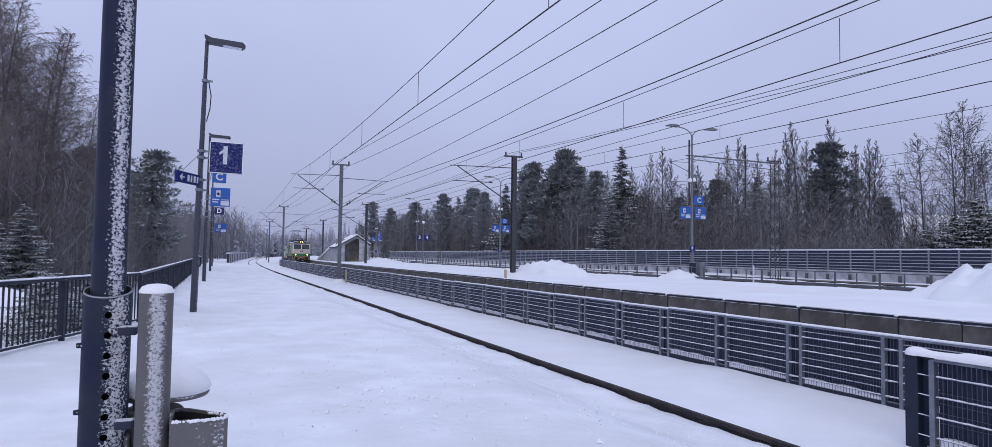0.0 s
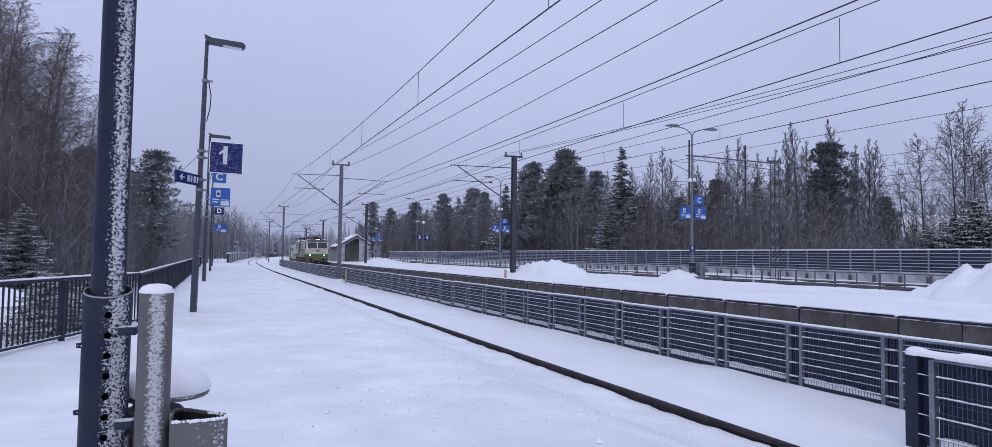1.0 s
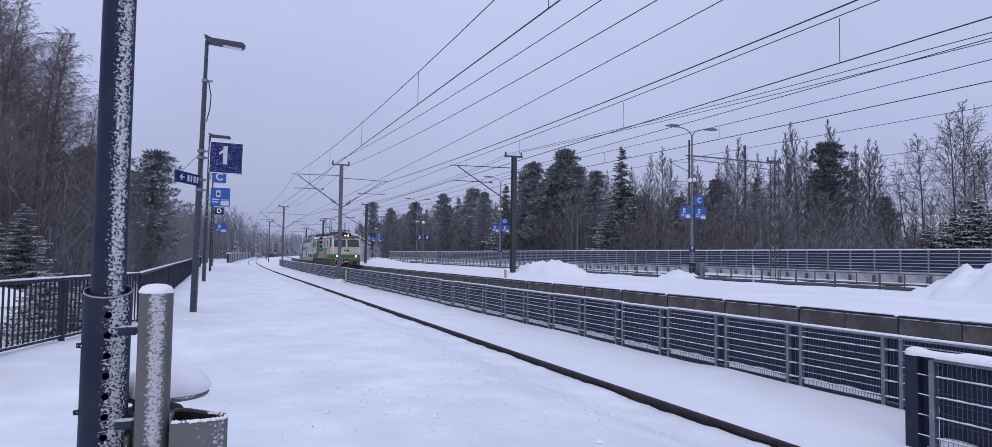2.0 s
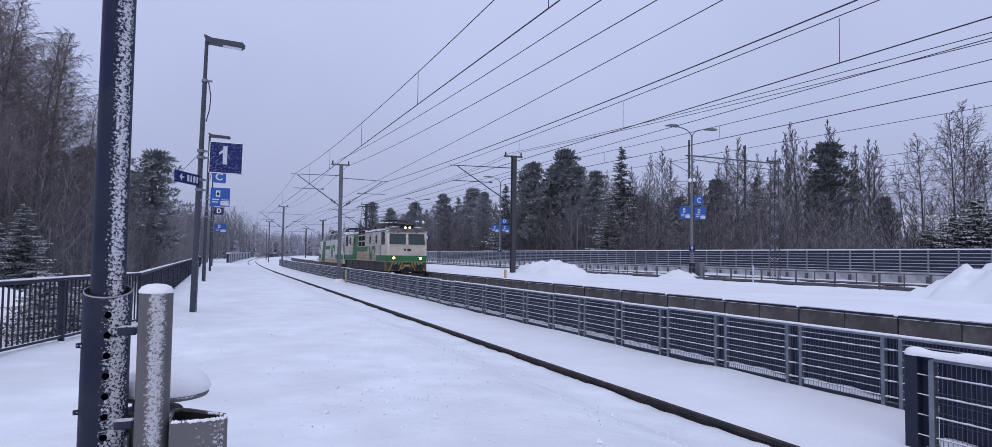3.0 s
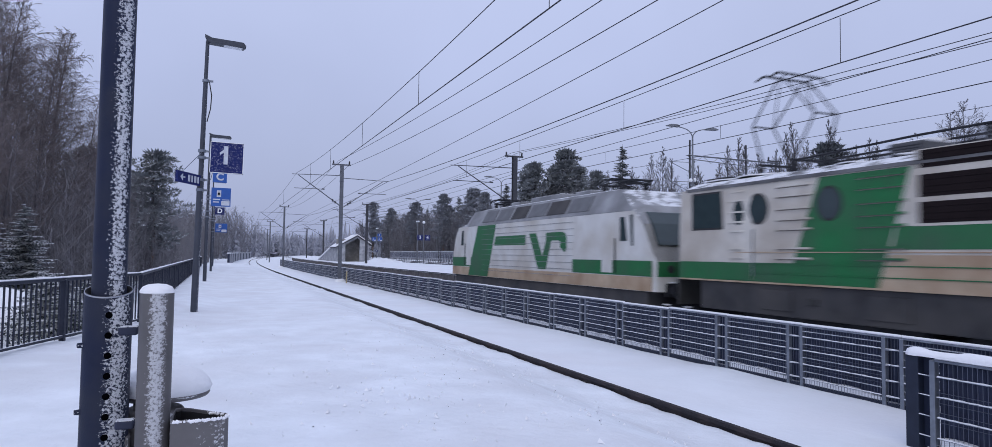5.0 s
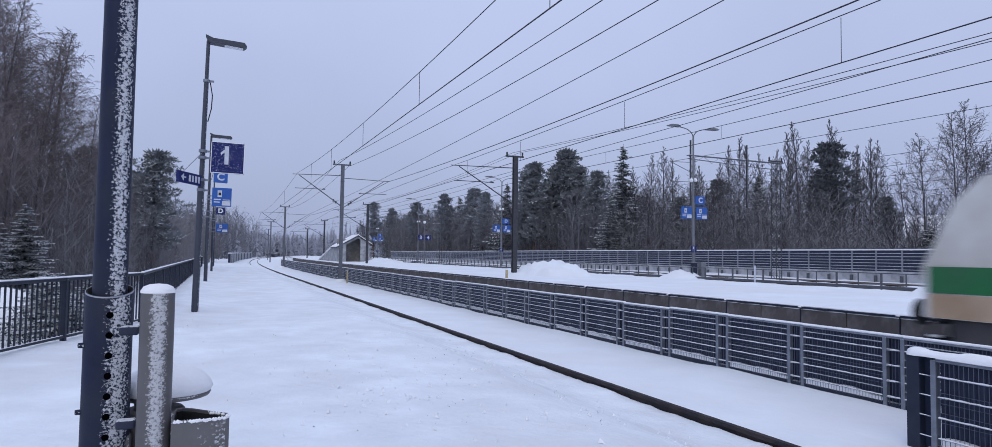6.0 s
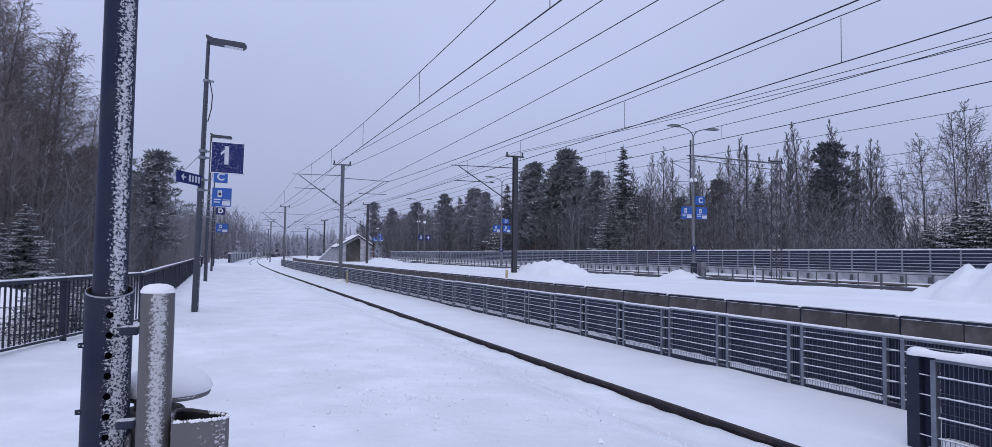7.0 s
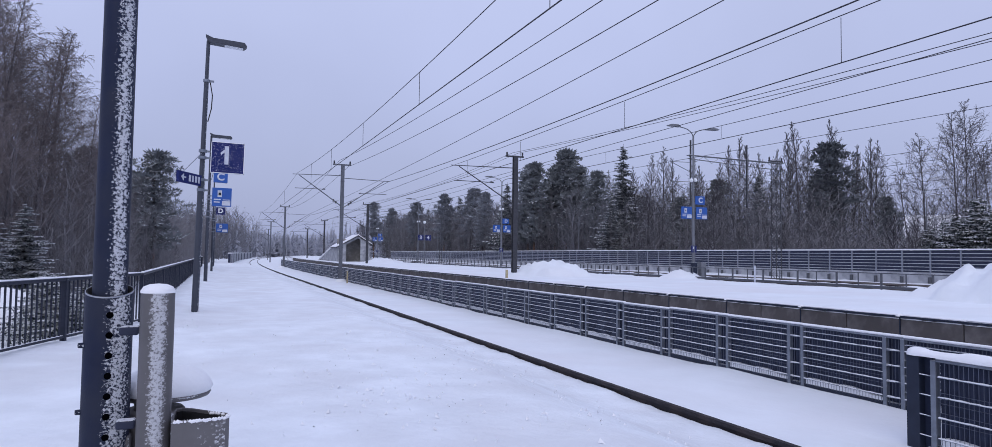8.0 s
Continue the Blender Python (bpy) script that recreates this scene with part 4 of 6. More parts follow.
def new_locomotive():
    ob = base("electric_locomotive", Matrix(), "rounded white and green electric locomotive with a grey roof", "locomotive", "locomotives of the passing train")
    L = 18.4
    ring_y = ((0.0, 0.955, 1.9, 0), (0.25, 0.985, 2.3, 0), (0.62, 0.995, 3.0, 0), (1.1, 1, 3.6, 0), (2.4, 1, 4.2, 0), (3.4, 1, 4.3, 0), (L - 3.4, 1, 4.3, 0), (L - 2.4, 1, 4.2, 0), (L - 1.1, 1, 3.6, 0), (L - 0.62, 0.995, 3.0, 0), (L - 0.25, 0.985, 2.3, 0), (L, 0.955, 1.9, 0))

    def hull(bm, section, lo, hi):
        """Lofts the section along the length; it follows the raked ends."""
        rows = []
        for y, k, top, _ in ring_y:
            rows.append([bm.verts.new((x * k, y, min(z, top))) for x, z in section])
        n = len(section)
        for a, b in zip(rows[:-1], rows[1:]):
            for i in range(n):
                bm.faces.new((a[i], a[(i + 1) % n], b[(i + 1) % n], b[i]))
        bm.faces.new(rows[0])
        bm.faces.new(rows[-1][::-1])
        bmesh.ops.remove_doubles(bm, verts=bm.verts, dist=0.0005)
        bmesh.ops.recalc_face_normals(bm, faces=bm.faces)

    bm = bmesh.new()
    hull(bm, [(-1.5, 1.0), (1.5, 1.0), (1.5, 3.42), (1.3, 3.46), (-1.3, 3.46), (-1.5, 3.42)], 1.0, 3.46)
    part("body", bm, LOCO_PALE, ob)
    bm = bmesh.new()
    hull(bm, [(-1.5, 3.425), (-1.08, 4.2), (-0.8, 4.27), (0.8, 4.27), (1.08, 4.2), (1.5, 3.425)], 3.4, 4.3)
    part("roof", bm, LOCO_GREY, ob)
    bm = bmesh.new()
    box(bm, -1.42, 1.42, 0.5, L - 0.5, 0.55, 0.998, 0.04)
    part("underframe", bm, SKIRT, ob)
    running_gear(ob, (3.3, 6.1, 11.9, 14.7), L)
    end_gear(ob, 0.05, -1)
    end_gear(ob, L - 0.05, 1)
    x = 1.5
    # paint
    plates("cream_panel", rect(0.16, L - 0.16, 1.01, 1.42), LOCO_CREAM, ob, x, 0.004)
    plates("green_band", rect(0.16, 4.95, 1.44, 1.9), LOCO_GREEN, ob, x, 0.006)
    plates("green_band", [(13.15, 1.02), (15.8, 1.02), (14.5, 3.41), (12.2, 3.41)], LOCO_GREEN, ob, x, 0.007)
    plates("green_band", [(15.2, 1.44), (L - 0.16, 1.44), (L - 0.16, 1.9), (15.2, 1.9)], LOCO_GREEN, ob, x, 0.006)
    plates("green_band", [(8.95, 2.45), (12.4, 2.45), (12.2, 2.86), (8.95, 2.86)], LOCO_GREEN, ob, x, 0.006)
    emblem(ob, 5.4, 1.5, 3.2, 1.4, LOCO_GREEN, x + 0.002, (-1, 1))
    for k in range(9):
        z = 1.3 + 0.24 * k
        for s in (-1, 1):
            bm = bmesh.new()
            prism(bm, rect(4.9, 13.9, z, z + 0.014), s * 1.5, s * 1.516, "x")
            part("groove", bm, LOCO_GREY, ob)
    for y, d in ((0.0, 1), (L, -1)):
        a = lambda v: y + d * v
        plates("cab_side_window", [(a(1.45), 2.5), (a(1.85), 2.5), (a(1.85), 3.25), (a(1.6), 3.25)], LOCO_GLASS, ob, x, 0.012)
        if d > 0:
            plates("windscreen_side", [(a(1.12), 2.35), (a(1.22), 2.35), (a(1.3), 3.3), (a(1.14), 3.3)], LOCO_GLASS, ob, x, 0.01)
        plates("door", rect(*sorted((a(2.3), a(2.95))), 1.5, 3.2), LOCO_PALE, ob, x, 0.014)
        plates("grab_rail", rect(*sorted((a(2.1), a(2.14))), 1.5, 2.6), UNDER, ob, x + 0.02, 0.02)
        bm = bmesh.new()
        prism(bm, [(a(0.27), 2.36), (a(0.62), 3.0), (a(0.95), 3.38), (a(0.90), 3.38), (a(0.56), 3.02), (a(0.21), 2.38)], -1.2, 1.2, "x")
        part("windscreen", bm, LOCO_GLASS, ob)
        bm = bmesh.new()
        prism(bm, [(a(-0.012), 1.44), (a(0.05), 1.44), (a(0.05), 1.88), (a(-0.012), 1.88)], -1.42, 1.42, "x")
        part("green_band", bm, LOCO_GREEN, ob)
        for xx in (-0.95, 0.95):
            bm = bmesh.new()
            tube(bm, (xx, a(-0.013), 1.66), (xx, a(-0.03), 1.66), 0.12, 0.11, 16)
            part("lamp", bm, RUBBER, ob)
    # roof panels on the slopes
    for k in range(6):
        y0 = 4.0 + 1.72 * k
        for s in (-1, 1):
            bm = bmesh.new()
            q = [Vector((s * (1.5 - 0.42 * u), 0, 3.425 + 0.775 * u)) for u in (0.18, 0.86)]
            nrm = Vector((s * 0.88, 0, 0.48)) * 0.02
            vs = [bm.verts.new((p.x + o.x, yy, p.z + o.z)) for o in (Vector(), nrm) for p, yy in ((q[0], y0), (q[0], y0 + 1.5), (q[1], y0 + 1.5), (q[1], y0))]
            for f in ((0, 1, 2, 3), (4, 5, 6, 7), (0, 1, 5, 4), (1, 2, 6, 5), (2, 3, 7, 6), (3, 0, 4, 7)):
                bm.faces.new([vs[i] for i in f])
            bmesh.ops.recalc_face_normals(bm, faces=bm.faces)
            part("roof_panel", bm, SKIRT if k % 2 and k < 5 else ROOF_PANEL, ob)
    for y0, y1, h in ((5.2, 6.4, 0.2), (7.6, 10.4, 0.26), (11.4, 12.6, 0.2)):
        bm = bmesh.new()
        box(bm, -0.6, 0.6, y0, y1, 4.25, 4.25 + h, 0.04)
        part("roof_box", bm, LOCO_GREY, ob)
    pantograph(ob, 3.9, 4.5, 0.2)
    pantograph(ob, 14.1, 4.5, 0.2)
    return ob


ROOF_PANEL = material("roof_panel", (0.12, 0.125, 0.135), 0.6, var=0.2, scale=3)
loco_front = old_locomotive()
loco_rear = new_locomotive()

# ---- trees ----
BARK = material("bark", (0.078, 0.073, 0.082), 0.9, var=0.3, scale=3, frost=0.5, fdir=(-0.2, -0.1, 1), fedge=0.6, fscale=5, rand=0.2)
BIRCH_TWIG = material("birch_twigs", (0.155, 0.132, 0.134), 0.9, var=0.3, scale=2, frost=0.6, fdir=(0, 0, 1), fedge=0.95, fscale=4, rand=0.15)
# BARK made paler for far trees: haze is painted into this colour
HAZY_BARK = material("hazy_bark", (0.15, 0.147, 0.165), 0.9, var=0.25, scale=3, frost=0.5, fdir=(-0.2, -0.1, 1), fedge=0.6, fscale=5, rand=0.15)
# pine needles lightened and blued, with the haze of distance in the colour
HAZY_NEEDLES = material("hazy_needles", (0.19, 0.205, 0.232), 0.9, var=0.2, scale=1.2, frost=0.5, fedge=0.7, fscale=2.5, rand=0.1)
PINE_BARK = material("pine_bark", (0.17, 0.095, 0.06), 0.9, var=0.3, scale=3, second=(0.08, 0.06, 0.05), amount=0.4, sscale=0.5)
NEEDLES = material("pine_needles", (0.15, 0.165, 0.175), 0.85, var=0.3, scale=1.2, frost=0.55, fedge=0.75, fscale=2.5, rand=0.15)
SPRUCE_NEEDLES = material("spruce_needles", (0.105, 0.12, 0.128), 0.85, var=0.3, scale=1.2, frost=0.55, fedge=0.7, fscale=2.5, rand=0.15)
SNOWY_NEEDLES = material("snowy_needles", (0.03, 0.042, 0.04), 0.85, var=0.3, scale=2, frost=0.85, fedge=0.72, fscale=6)


class Wood:
    """Collects limbs as thin three-sided tubes."""

    def __init__(self):
        self.v, self.f = [], []

    def limb(self, pts, r0, r1, sides=3):
        n = len(pts)
        start = len(self.v)
        for i, p in enumerate(pts):
            w = (pts[min(i + 1, n - 1)] - pts[max(i - 1, 0)]).normalized()
            u = w.orthogonal().normalized()
            q = w.cross(u)
            r = r0 + (r1 - r0) * i / (n - 1)
            for k in range(sides):
                a = 2 * math.pi * k / sides
                self.v.append(p + r * (math.cos(a) * u + math.sin(a) * q))
        for i in range(n - 1):
            for k in range(sides):
                a, b = start + i * sides + k, start + i * sides + (k + 1) % sides
                self.f.append((a, b, b + sides, a + sides))

    def blade(self, a, b, c):
        s = len(self.v)
        self.v += [a, b, c]
        self.f.append((s, s + 1, s + 2))

    def mesh(self, name, mat, smooth=False):
        me = bpy.data.meshes.new(name)
        me.from_pydata([tuple(p) for p in self.v], [], self.f)
        if smooth:
            me.polygons.foreach_set("use_smooth", [True] * len(self.f))
        me.materials.append(mat)
        return me


def swing(d, rng, a):
    return (d + Vector((rng.uniform(-a, a), rng.uniform(-a, a), rng.uniform(-a, a)))).normalized()


def forked(d, rng, angle):
    """A direction that leaves d at about the given angle, on any side."""
    u = d.orthogonal().normalized()
    v = d.cross(u)
    t = rng.uniform(0, 2 * math.pi)
    a = angle * rng.uniform(0.7, 1.3)
    return (d * math.cos(a) + (u * math.cos(t) + v * math.sin(t)) * math.sin(a)).normalized()


def bough(wood, rng, p, d, length, r, depth, lift, droop, twig_r, kids=(8, 7)):
    """A limb that bends up (lift), or hangs at its tips (droop), and bears smaller ones."""
    if depth == 0:
        if droop > 0.1:
            pts, q, w = [p], p, d
            for i in range(3):
                w = (w + Vector((0, 0, -droop))).normalized()
                q = q + swing(w, rng, 0.06) * (length / 3)
                pts.append(q)
            wood.limb(pts, r, twig_r * 0.4)
        else:
            tip = p + (d + Vector((0, 0, 0.25))).normalized() * length
            wood.limb([p, p.lerp(tip, 0.55) + Vector((0, 0, -0.03 * length)), tip], r, twig_r * 0.3)
        return
    n = 4
    pts, q, w = [p], p, d
    for i in range(n):
        w = swing(w + Vector((0, 0, lift if droop < 0.1 or i < 2 else -0.5 * droop)), rng, 0.07)
        q = q + w * (length / n)
        pts.append(q)
    wood.limb(pts, r, max(twig_r * 0.6, r * 0.25))
    count = kids[0] if depth == 2 else kids[1]
    for k in range(count):
        u = 0.12 + 0.88 * (k + rng.random()) / count
        i = min(n - 1, int(u * n))
        at = pts[i].lerp(pts[i + 1], min(1, u * n - i))
        way = forked((pts[i + 1] - pts[i]).normalized(), rng, 0.7)
        way.z += 0.15
        bough(wood, rng, at, way.normalized(), length * rng.uniform(0.3, 0.52) * (1.2 - 0.55 * u), max(twig_r, r * 0.42), depth - 1, lift, droop, twig_r, kids)


def bare_tree(name, seed, h, spread, low, lift, droop, count, twig_r, mat, label, up=0.9, lean=0.03, depth=2, r=None, kids=(8, 7), full=0.3):
    """A straight leader with rising limbs, the longest at the height full of the crown."""
    rng = random.Random(seed)
    ob = base(name, pose(0, 0, -90), label, "tree", "leafless trees")
    stem, crown = Wood(), Wood()
    pts, p, d = [], Vector((0, 0, -0.8)), Vector((rng.uniform(-lean, lean), rng.uniform(-lean, lean), 1))
    for i in range(13):
        pts.append(p.copy())
        d = (swing(d, rng, 0.035) + Vector((0, 0, 0.05))).normalized()
        p = p + d * ((h + 0.8) / 12)
    r = r or 0.0085 * h
    stem.limb(pts, r, twig_r, 7)
    for k in range(count):
        v = (k + rng.random()) / count
        u = low + (0.985 - low) * v
        i = min(11, int(u * 12))
        at = pts[i].lerp(pts[i + 1], u * 12 - i)
        a = 2.4 * k + rng.uniform(-0.5, 0.5)
        shape = 0.45 + 0.55 * v / full if v < full else ((1 - v) / (1 - full)) ** 0.75
        size = spread * max(0.14, shape) * rng.uniform(0.7, 1.1)
        rise = up * rng.uniform(0.75, 1.25) * (0.75 + 0.8 * v)
        bough(crown, rng, at, Vector((math.cos(a), math.sin(a), rise)).normalized(), size, max(twig_r * 1.3, r * 0.3 * (1.1 - u)), depth, lift, droop, twig_r, kids)
    for nm, w, mt in (("trunk", stem, BARK), ("crown", crown, mat)):
        o = new(nm, w.mesh(nm, mt))
        o.parent = ob
    return ob


def spruce(seed, h, spread, mat, label, droop=0.35, rows=36):
    """Whorls of hanging boughs, each with combs of short twigs on both sides."""
    rng = random.Random(seed)
    ob = base("spruce", pose(0, 0, -90), label, "tree", "conifers")
    stem, crown = Wood(), Wood()
    stem.limb([Vector((0, 0, -0.6)), Vector((0, 0, h * 0.5)), Vector((0, 0, h))], 0.014 * h, 0.01, 6)
    for k in range(rows):
        u = 0.03 + 0.96 * k / rows
        reach = spread * (1 - u) ** 0.85 * rng.uniform(0.82, 1.1) + 0.1
        m = 8 if u < 0.7 else 6
        for j in range(m):
            a = 2 * math.pi * (j + rng.random()) / m
            L = reach * rng.uniform(0.6, 1.15)
            d = Vector((math.cos(a), math.sin(a), 0.05))
            q = Vector((0, 0, u * h + rng.uniform(-0.9, 0.9) * h / rows))
            side = Vector((-d.y, d.x, 0))
            prev = q
            n = 7
            for i in range(1, n + 1):
                v = i / n
                nxt = q + d * L * v + Vector((0, 0, -droop * L * v * (1.15 - 0.6 * v)))
                w = L * 0.26 * (1.1 - v) + 0.035 * spread
                for sg in (-1, 1):
                    e = nxt + side * sg * w * rng.uniform(0.7, 1.3) + d * w * rng.uniform(0.1, 0.7) + Vector((0, 0, -w * rng.uniform(0.2, 0.9)))
                    crown.blade(prev, nxt, e)
                    g = prev.lerp(nxt, rng.random())
                    crown.blade(g - d * 0.1 * w, g + d * 0.5 * w, g + side * sg * w * rng.uniform(0.2, 0.8) + Vector((0, 0, -w * rng.uniform(0.6, 1.5))))
                prev = nxt
    for nm, w, mt in (("trunk", stem, BARK), ("crown", crown, mat)):
        o = new(nm, w.mesh(nm, mt))
        o.parent = ob
    return ob


def pine(seed, h, spread, low, label, clumps=96, needles=None):
    """A bare lower trunk and cushions of needle tufts on stout limbs, closing to a rounded top."""
    rng = random.Random(seed)
    ob = base("pine", pose(0, 0, -90), label, "tree", "conifers")
    stem, limbs, crown = Wood(), Wood(), Wood()
    pts = [Vector((0.012 * h * math.sin(i * 0.9 + seed) * i / 8, 0.012 * h * math.cos(i * 1.3) * i / 8, -0.6 + (h + 0.2) * i / 8)) for i in range(9)]
    stem.limb(pts, 0.014 * h, 0.03, 7)
    for k in range(clumps):
        v = (k + rng.random()) / clumps
        u = low + (1 - low) * v
        i = min(7, int(u * 8))
        at = pts[i].lerp(pts[i + 1], u * 8 - i)
        a = 2.4 * k + rng.uniform(-0.6, 0.6)
        lobe = 0.82 + 0.42 * math.sin(9 * v + 1.3 * a + seed)
        L = spread * (0.6 + 0.8 * v if v < 0.5 else max(0.05, 1.02 - (2 * v - 1) ** 1.9)) * lobe * rng.uniform(0.3, 1.1)
        end = at + Vector((math.cos(a) * L, math.sin(a) * L, L * rng.uniform(0.0, 0.6)))
        limbs.limb([at, at.lerp(end, 0.5) + Vector((0, 0, -0.06 * L)), end], 0.04, 0.012)
        size = (0.055 * h) * rng.uniform(0.75, 1.2)
        for b in range(64):
            w = Vector((rng.gauss(0, 1), rng.gauss(0, 1), rng.gauss(0.25, 0.8))).normalized()
            c = end - (end - at) * (rng.random() ** 2 * 0.5) + Vector((1.15 * w.x, 1.15 * w.y, 0.42 * w.z)) * size * rng.uniform(0.4, 1.0)
            out = (w + Vector((0, 0, 0.5))).normalized() * size * rng.uniform(0.3, 0.55)
            across = out.orthogonal().normalized() * size * rng.uniform(0.10, 0.2)
            crown.blade(c - across, c + across, c + out)
    for nm, w, mt in (("trunk", stem, PINE_BARK), ("bough", limbs, BARK), ("crown", crown, needles or NEEDLES)):
        o = new(nm, w.mesh(nm, mt))
        o.parent = ob
    return ob


ALDERS = [bare_tree("leafless_tree", 10 + i, 16.0, 3.4, 0.16, 0.05, -0.1, 54, 0.0155, BARK, "tall leafless tree with snow-dusted branches behind the noise barrier", 1.25, kids=(8, 6), full=0.35) for i in range(5)]
BIRCHES = [bare_tree("leafless_birch", 30 + i, 15.0, 4.6, 0.2, 0.05, 0.22, 38, 0.0145, BARK, "leafless birch with drooping frosted twigs", 1.1, kids=(8, 6), full=0.4) for i in range(3)]
BROWN = [bare_tree("leafless_birch", 50 + i, 14.0, 5.0, 0.06, 0.06, 0.5, 60, 0.0085, BIRCH_TWIG, "dense brown-grey leafless birch beside the platform", 1.15, r=0.13, kids=(9, 7), full=0.3) for i in range(3)]
THIN = [bare_tree("leafless_tree", 20 + i, 16.0, 3.6, 0.12, 0.07, -0.1, 70, 0.018, HAZY_BARK, "leafless tree in the woods beyond the station", 1.2, depth=1, kids=(8, 9)) for i in range(3)]
SHRUBS = [bare_tree("leafless_shrub", 70 + i, 4.5, 2.4, 0.02, 0.12, 0.05, 44, 0.014, BARK, "low leafless shrub dusted with snow", 1.0, r=0.04, depth=1, kids=(8, 9), full=0.2) for i in range(2)]
SPRUCES = [spruce(80 + i, 14.0, 3.5, SPRUCE_NEEDLES, "dark green spruce dusted with snow") for i in range(2)]
SNOWY = [spruce(90 + i, 6.0, 2.6, SNOWY_NEEDLES, "young spruce laden with snow", 0.4, 22) for i in range(2)]
PINES = [pine(100 + i, 16.0, 2.9, 0.26, "dark green pine with a dense crown") for i in range(3)]
HAZY_PINES = [pine(110 + i, 16.0, 2.9, 0.3, "grey-green pine in the distant woods, paled by haze in its colour", 80, HAZY_NEEDLES) for i in range(2)]
rng = random.Random(5)


# each template tree stands at its own place; the rest are copies of it
USED = set()


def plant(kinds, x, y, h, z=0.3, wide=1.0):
    # pines past this distance take the copy with haze in its colour
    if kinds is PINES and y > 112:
        kinds = HAZY_PINES
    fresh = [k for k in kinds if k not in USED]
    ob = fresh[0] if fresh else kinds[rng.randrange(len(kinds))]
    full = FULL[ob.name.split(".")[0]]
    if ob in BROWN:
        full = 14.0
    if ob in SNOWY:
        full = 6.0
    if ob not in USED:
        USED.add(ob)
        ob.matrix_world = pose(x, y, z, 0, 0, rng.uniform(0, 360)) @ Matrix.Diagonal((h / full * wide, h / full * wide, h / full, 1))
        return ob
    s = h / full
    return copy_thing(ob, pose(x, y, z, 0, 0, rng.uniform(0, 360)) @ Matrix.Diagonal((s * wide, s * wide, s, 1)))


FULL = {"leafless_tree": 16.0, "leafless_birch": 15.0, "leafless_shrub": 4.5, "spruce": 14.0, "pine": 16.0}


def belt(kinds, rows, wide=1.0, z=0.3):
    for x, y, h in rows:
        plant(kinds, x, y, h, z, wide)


# beyond the noise barrier
belt(THIN, [(66, 130, 16), (70, 160, 16), (68, 190, 16)])
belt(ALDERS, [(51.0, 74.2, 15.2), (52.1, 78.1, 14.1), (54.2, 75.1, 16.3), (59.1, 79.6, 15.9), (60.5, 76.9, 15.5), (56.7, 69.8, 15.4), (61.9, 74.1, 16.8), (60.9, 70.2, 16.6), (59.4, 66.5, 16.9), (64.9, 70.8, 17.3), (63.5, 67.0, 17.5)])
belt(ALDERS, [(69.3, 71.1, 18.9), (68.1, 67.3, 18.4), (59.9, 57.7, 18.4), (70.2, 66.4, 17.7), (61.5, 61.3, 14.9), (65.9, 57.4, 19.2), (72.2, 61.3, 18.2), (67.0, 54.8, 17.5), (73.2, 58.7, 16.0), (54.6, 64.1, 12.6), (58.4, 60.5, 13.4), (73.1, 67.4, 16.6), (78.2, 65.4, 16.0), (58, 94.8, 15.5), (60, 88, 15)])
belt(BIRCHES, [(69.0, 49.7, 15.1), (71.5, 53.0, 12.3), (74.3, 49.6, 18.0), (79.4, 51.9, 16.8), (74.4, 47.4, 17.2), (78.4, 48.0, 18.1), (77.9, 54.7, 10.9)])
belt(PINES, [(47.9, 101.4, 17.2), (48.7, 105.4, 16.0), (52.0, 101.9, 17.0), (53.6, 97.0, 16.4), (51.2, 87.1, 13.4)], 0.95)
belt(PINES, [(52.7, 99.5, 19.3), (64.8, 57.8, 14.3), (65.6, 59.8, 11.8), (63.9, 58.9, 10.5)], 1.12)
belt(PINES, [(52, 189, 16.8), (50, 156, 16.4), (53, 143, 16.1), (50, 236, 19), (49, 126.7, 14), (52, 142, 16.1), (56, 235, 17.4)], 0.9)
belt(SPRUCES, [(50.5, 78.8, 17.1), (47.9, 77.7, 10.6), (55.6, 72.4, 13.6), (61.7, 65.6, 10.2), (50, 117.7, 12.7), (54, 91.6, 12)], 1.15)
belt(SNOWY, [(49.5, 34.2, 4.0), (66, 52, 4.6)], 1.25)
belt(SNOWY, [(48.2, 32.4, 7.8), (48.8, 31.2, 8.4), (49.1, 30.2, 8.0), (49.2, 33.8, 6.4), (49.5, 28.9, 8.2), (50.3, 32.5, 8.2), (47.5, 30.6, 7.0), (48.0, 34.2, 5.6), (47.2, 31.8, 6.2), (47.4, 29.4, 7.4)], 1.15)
for k in range(36):
    y = 26 + 3.0 * k + rng.uniform(-1, 1)
    plant(SHRUBS, 46.5 + bend(y) + rng.uniform(0, 5), y, rng.uniform(2.8, 5.4))
for k in range(20):
    y = 46 + 7.0 * k + rng.uniform(-2, 2)
    plant(THIN if y > 90 else ALDERS, (58 if y > 60 else 64) + bend(y) + rng.uniform(-4, 12), y, rng.uniform(9, 12) if y > 62 and y < 85 else rng.uniform(5, 8) if y < 62 else rng.uniform(11, 15.5))
for k in range(34):
    y = 58 + 5.0 * k + rng.uniform(-2, 2)
    plant(SPRUCES if k % 3 else PINES, 60 + bend(y) + rng.uniform(-6, 14), y, rng.uniform(7, 10) if y < 85 else rng.uniform(10.5, 14.5), 0.3, 1.1)
for k in range(40):
    y = 96 + 4.1 * k + rng.uniform(-1.5, 1.5)
    plant((PINES, SPRUCES, THIN)[k % 3], 49 + bend(y) + rng.uniform(0, 9), y, rng.uniform(9.5, 13.5) * (1 + max(0, y - 150) * 0.002), 0.3, 1.15)
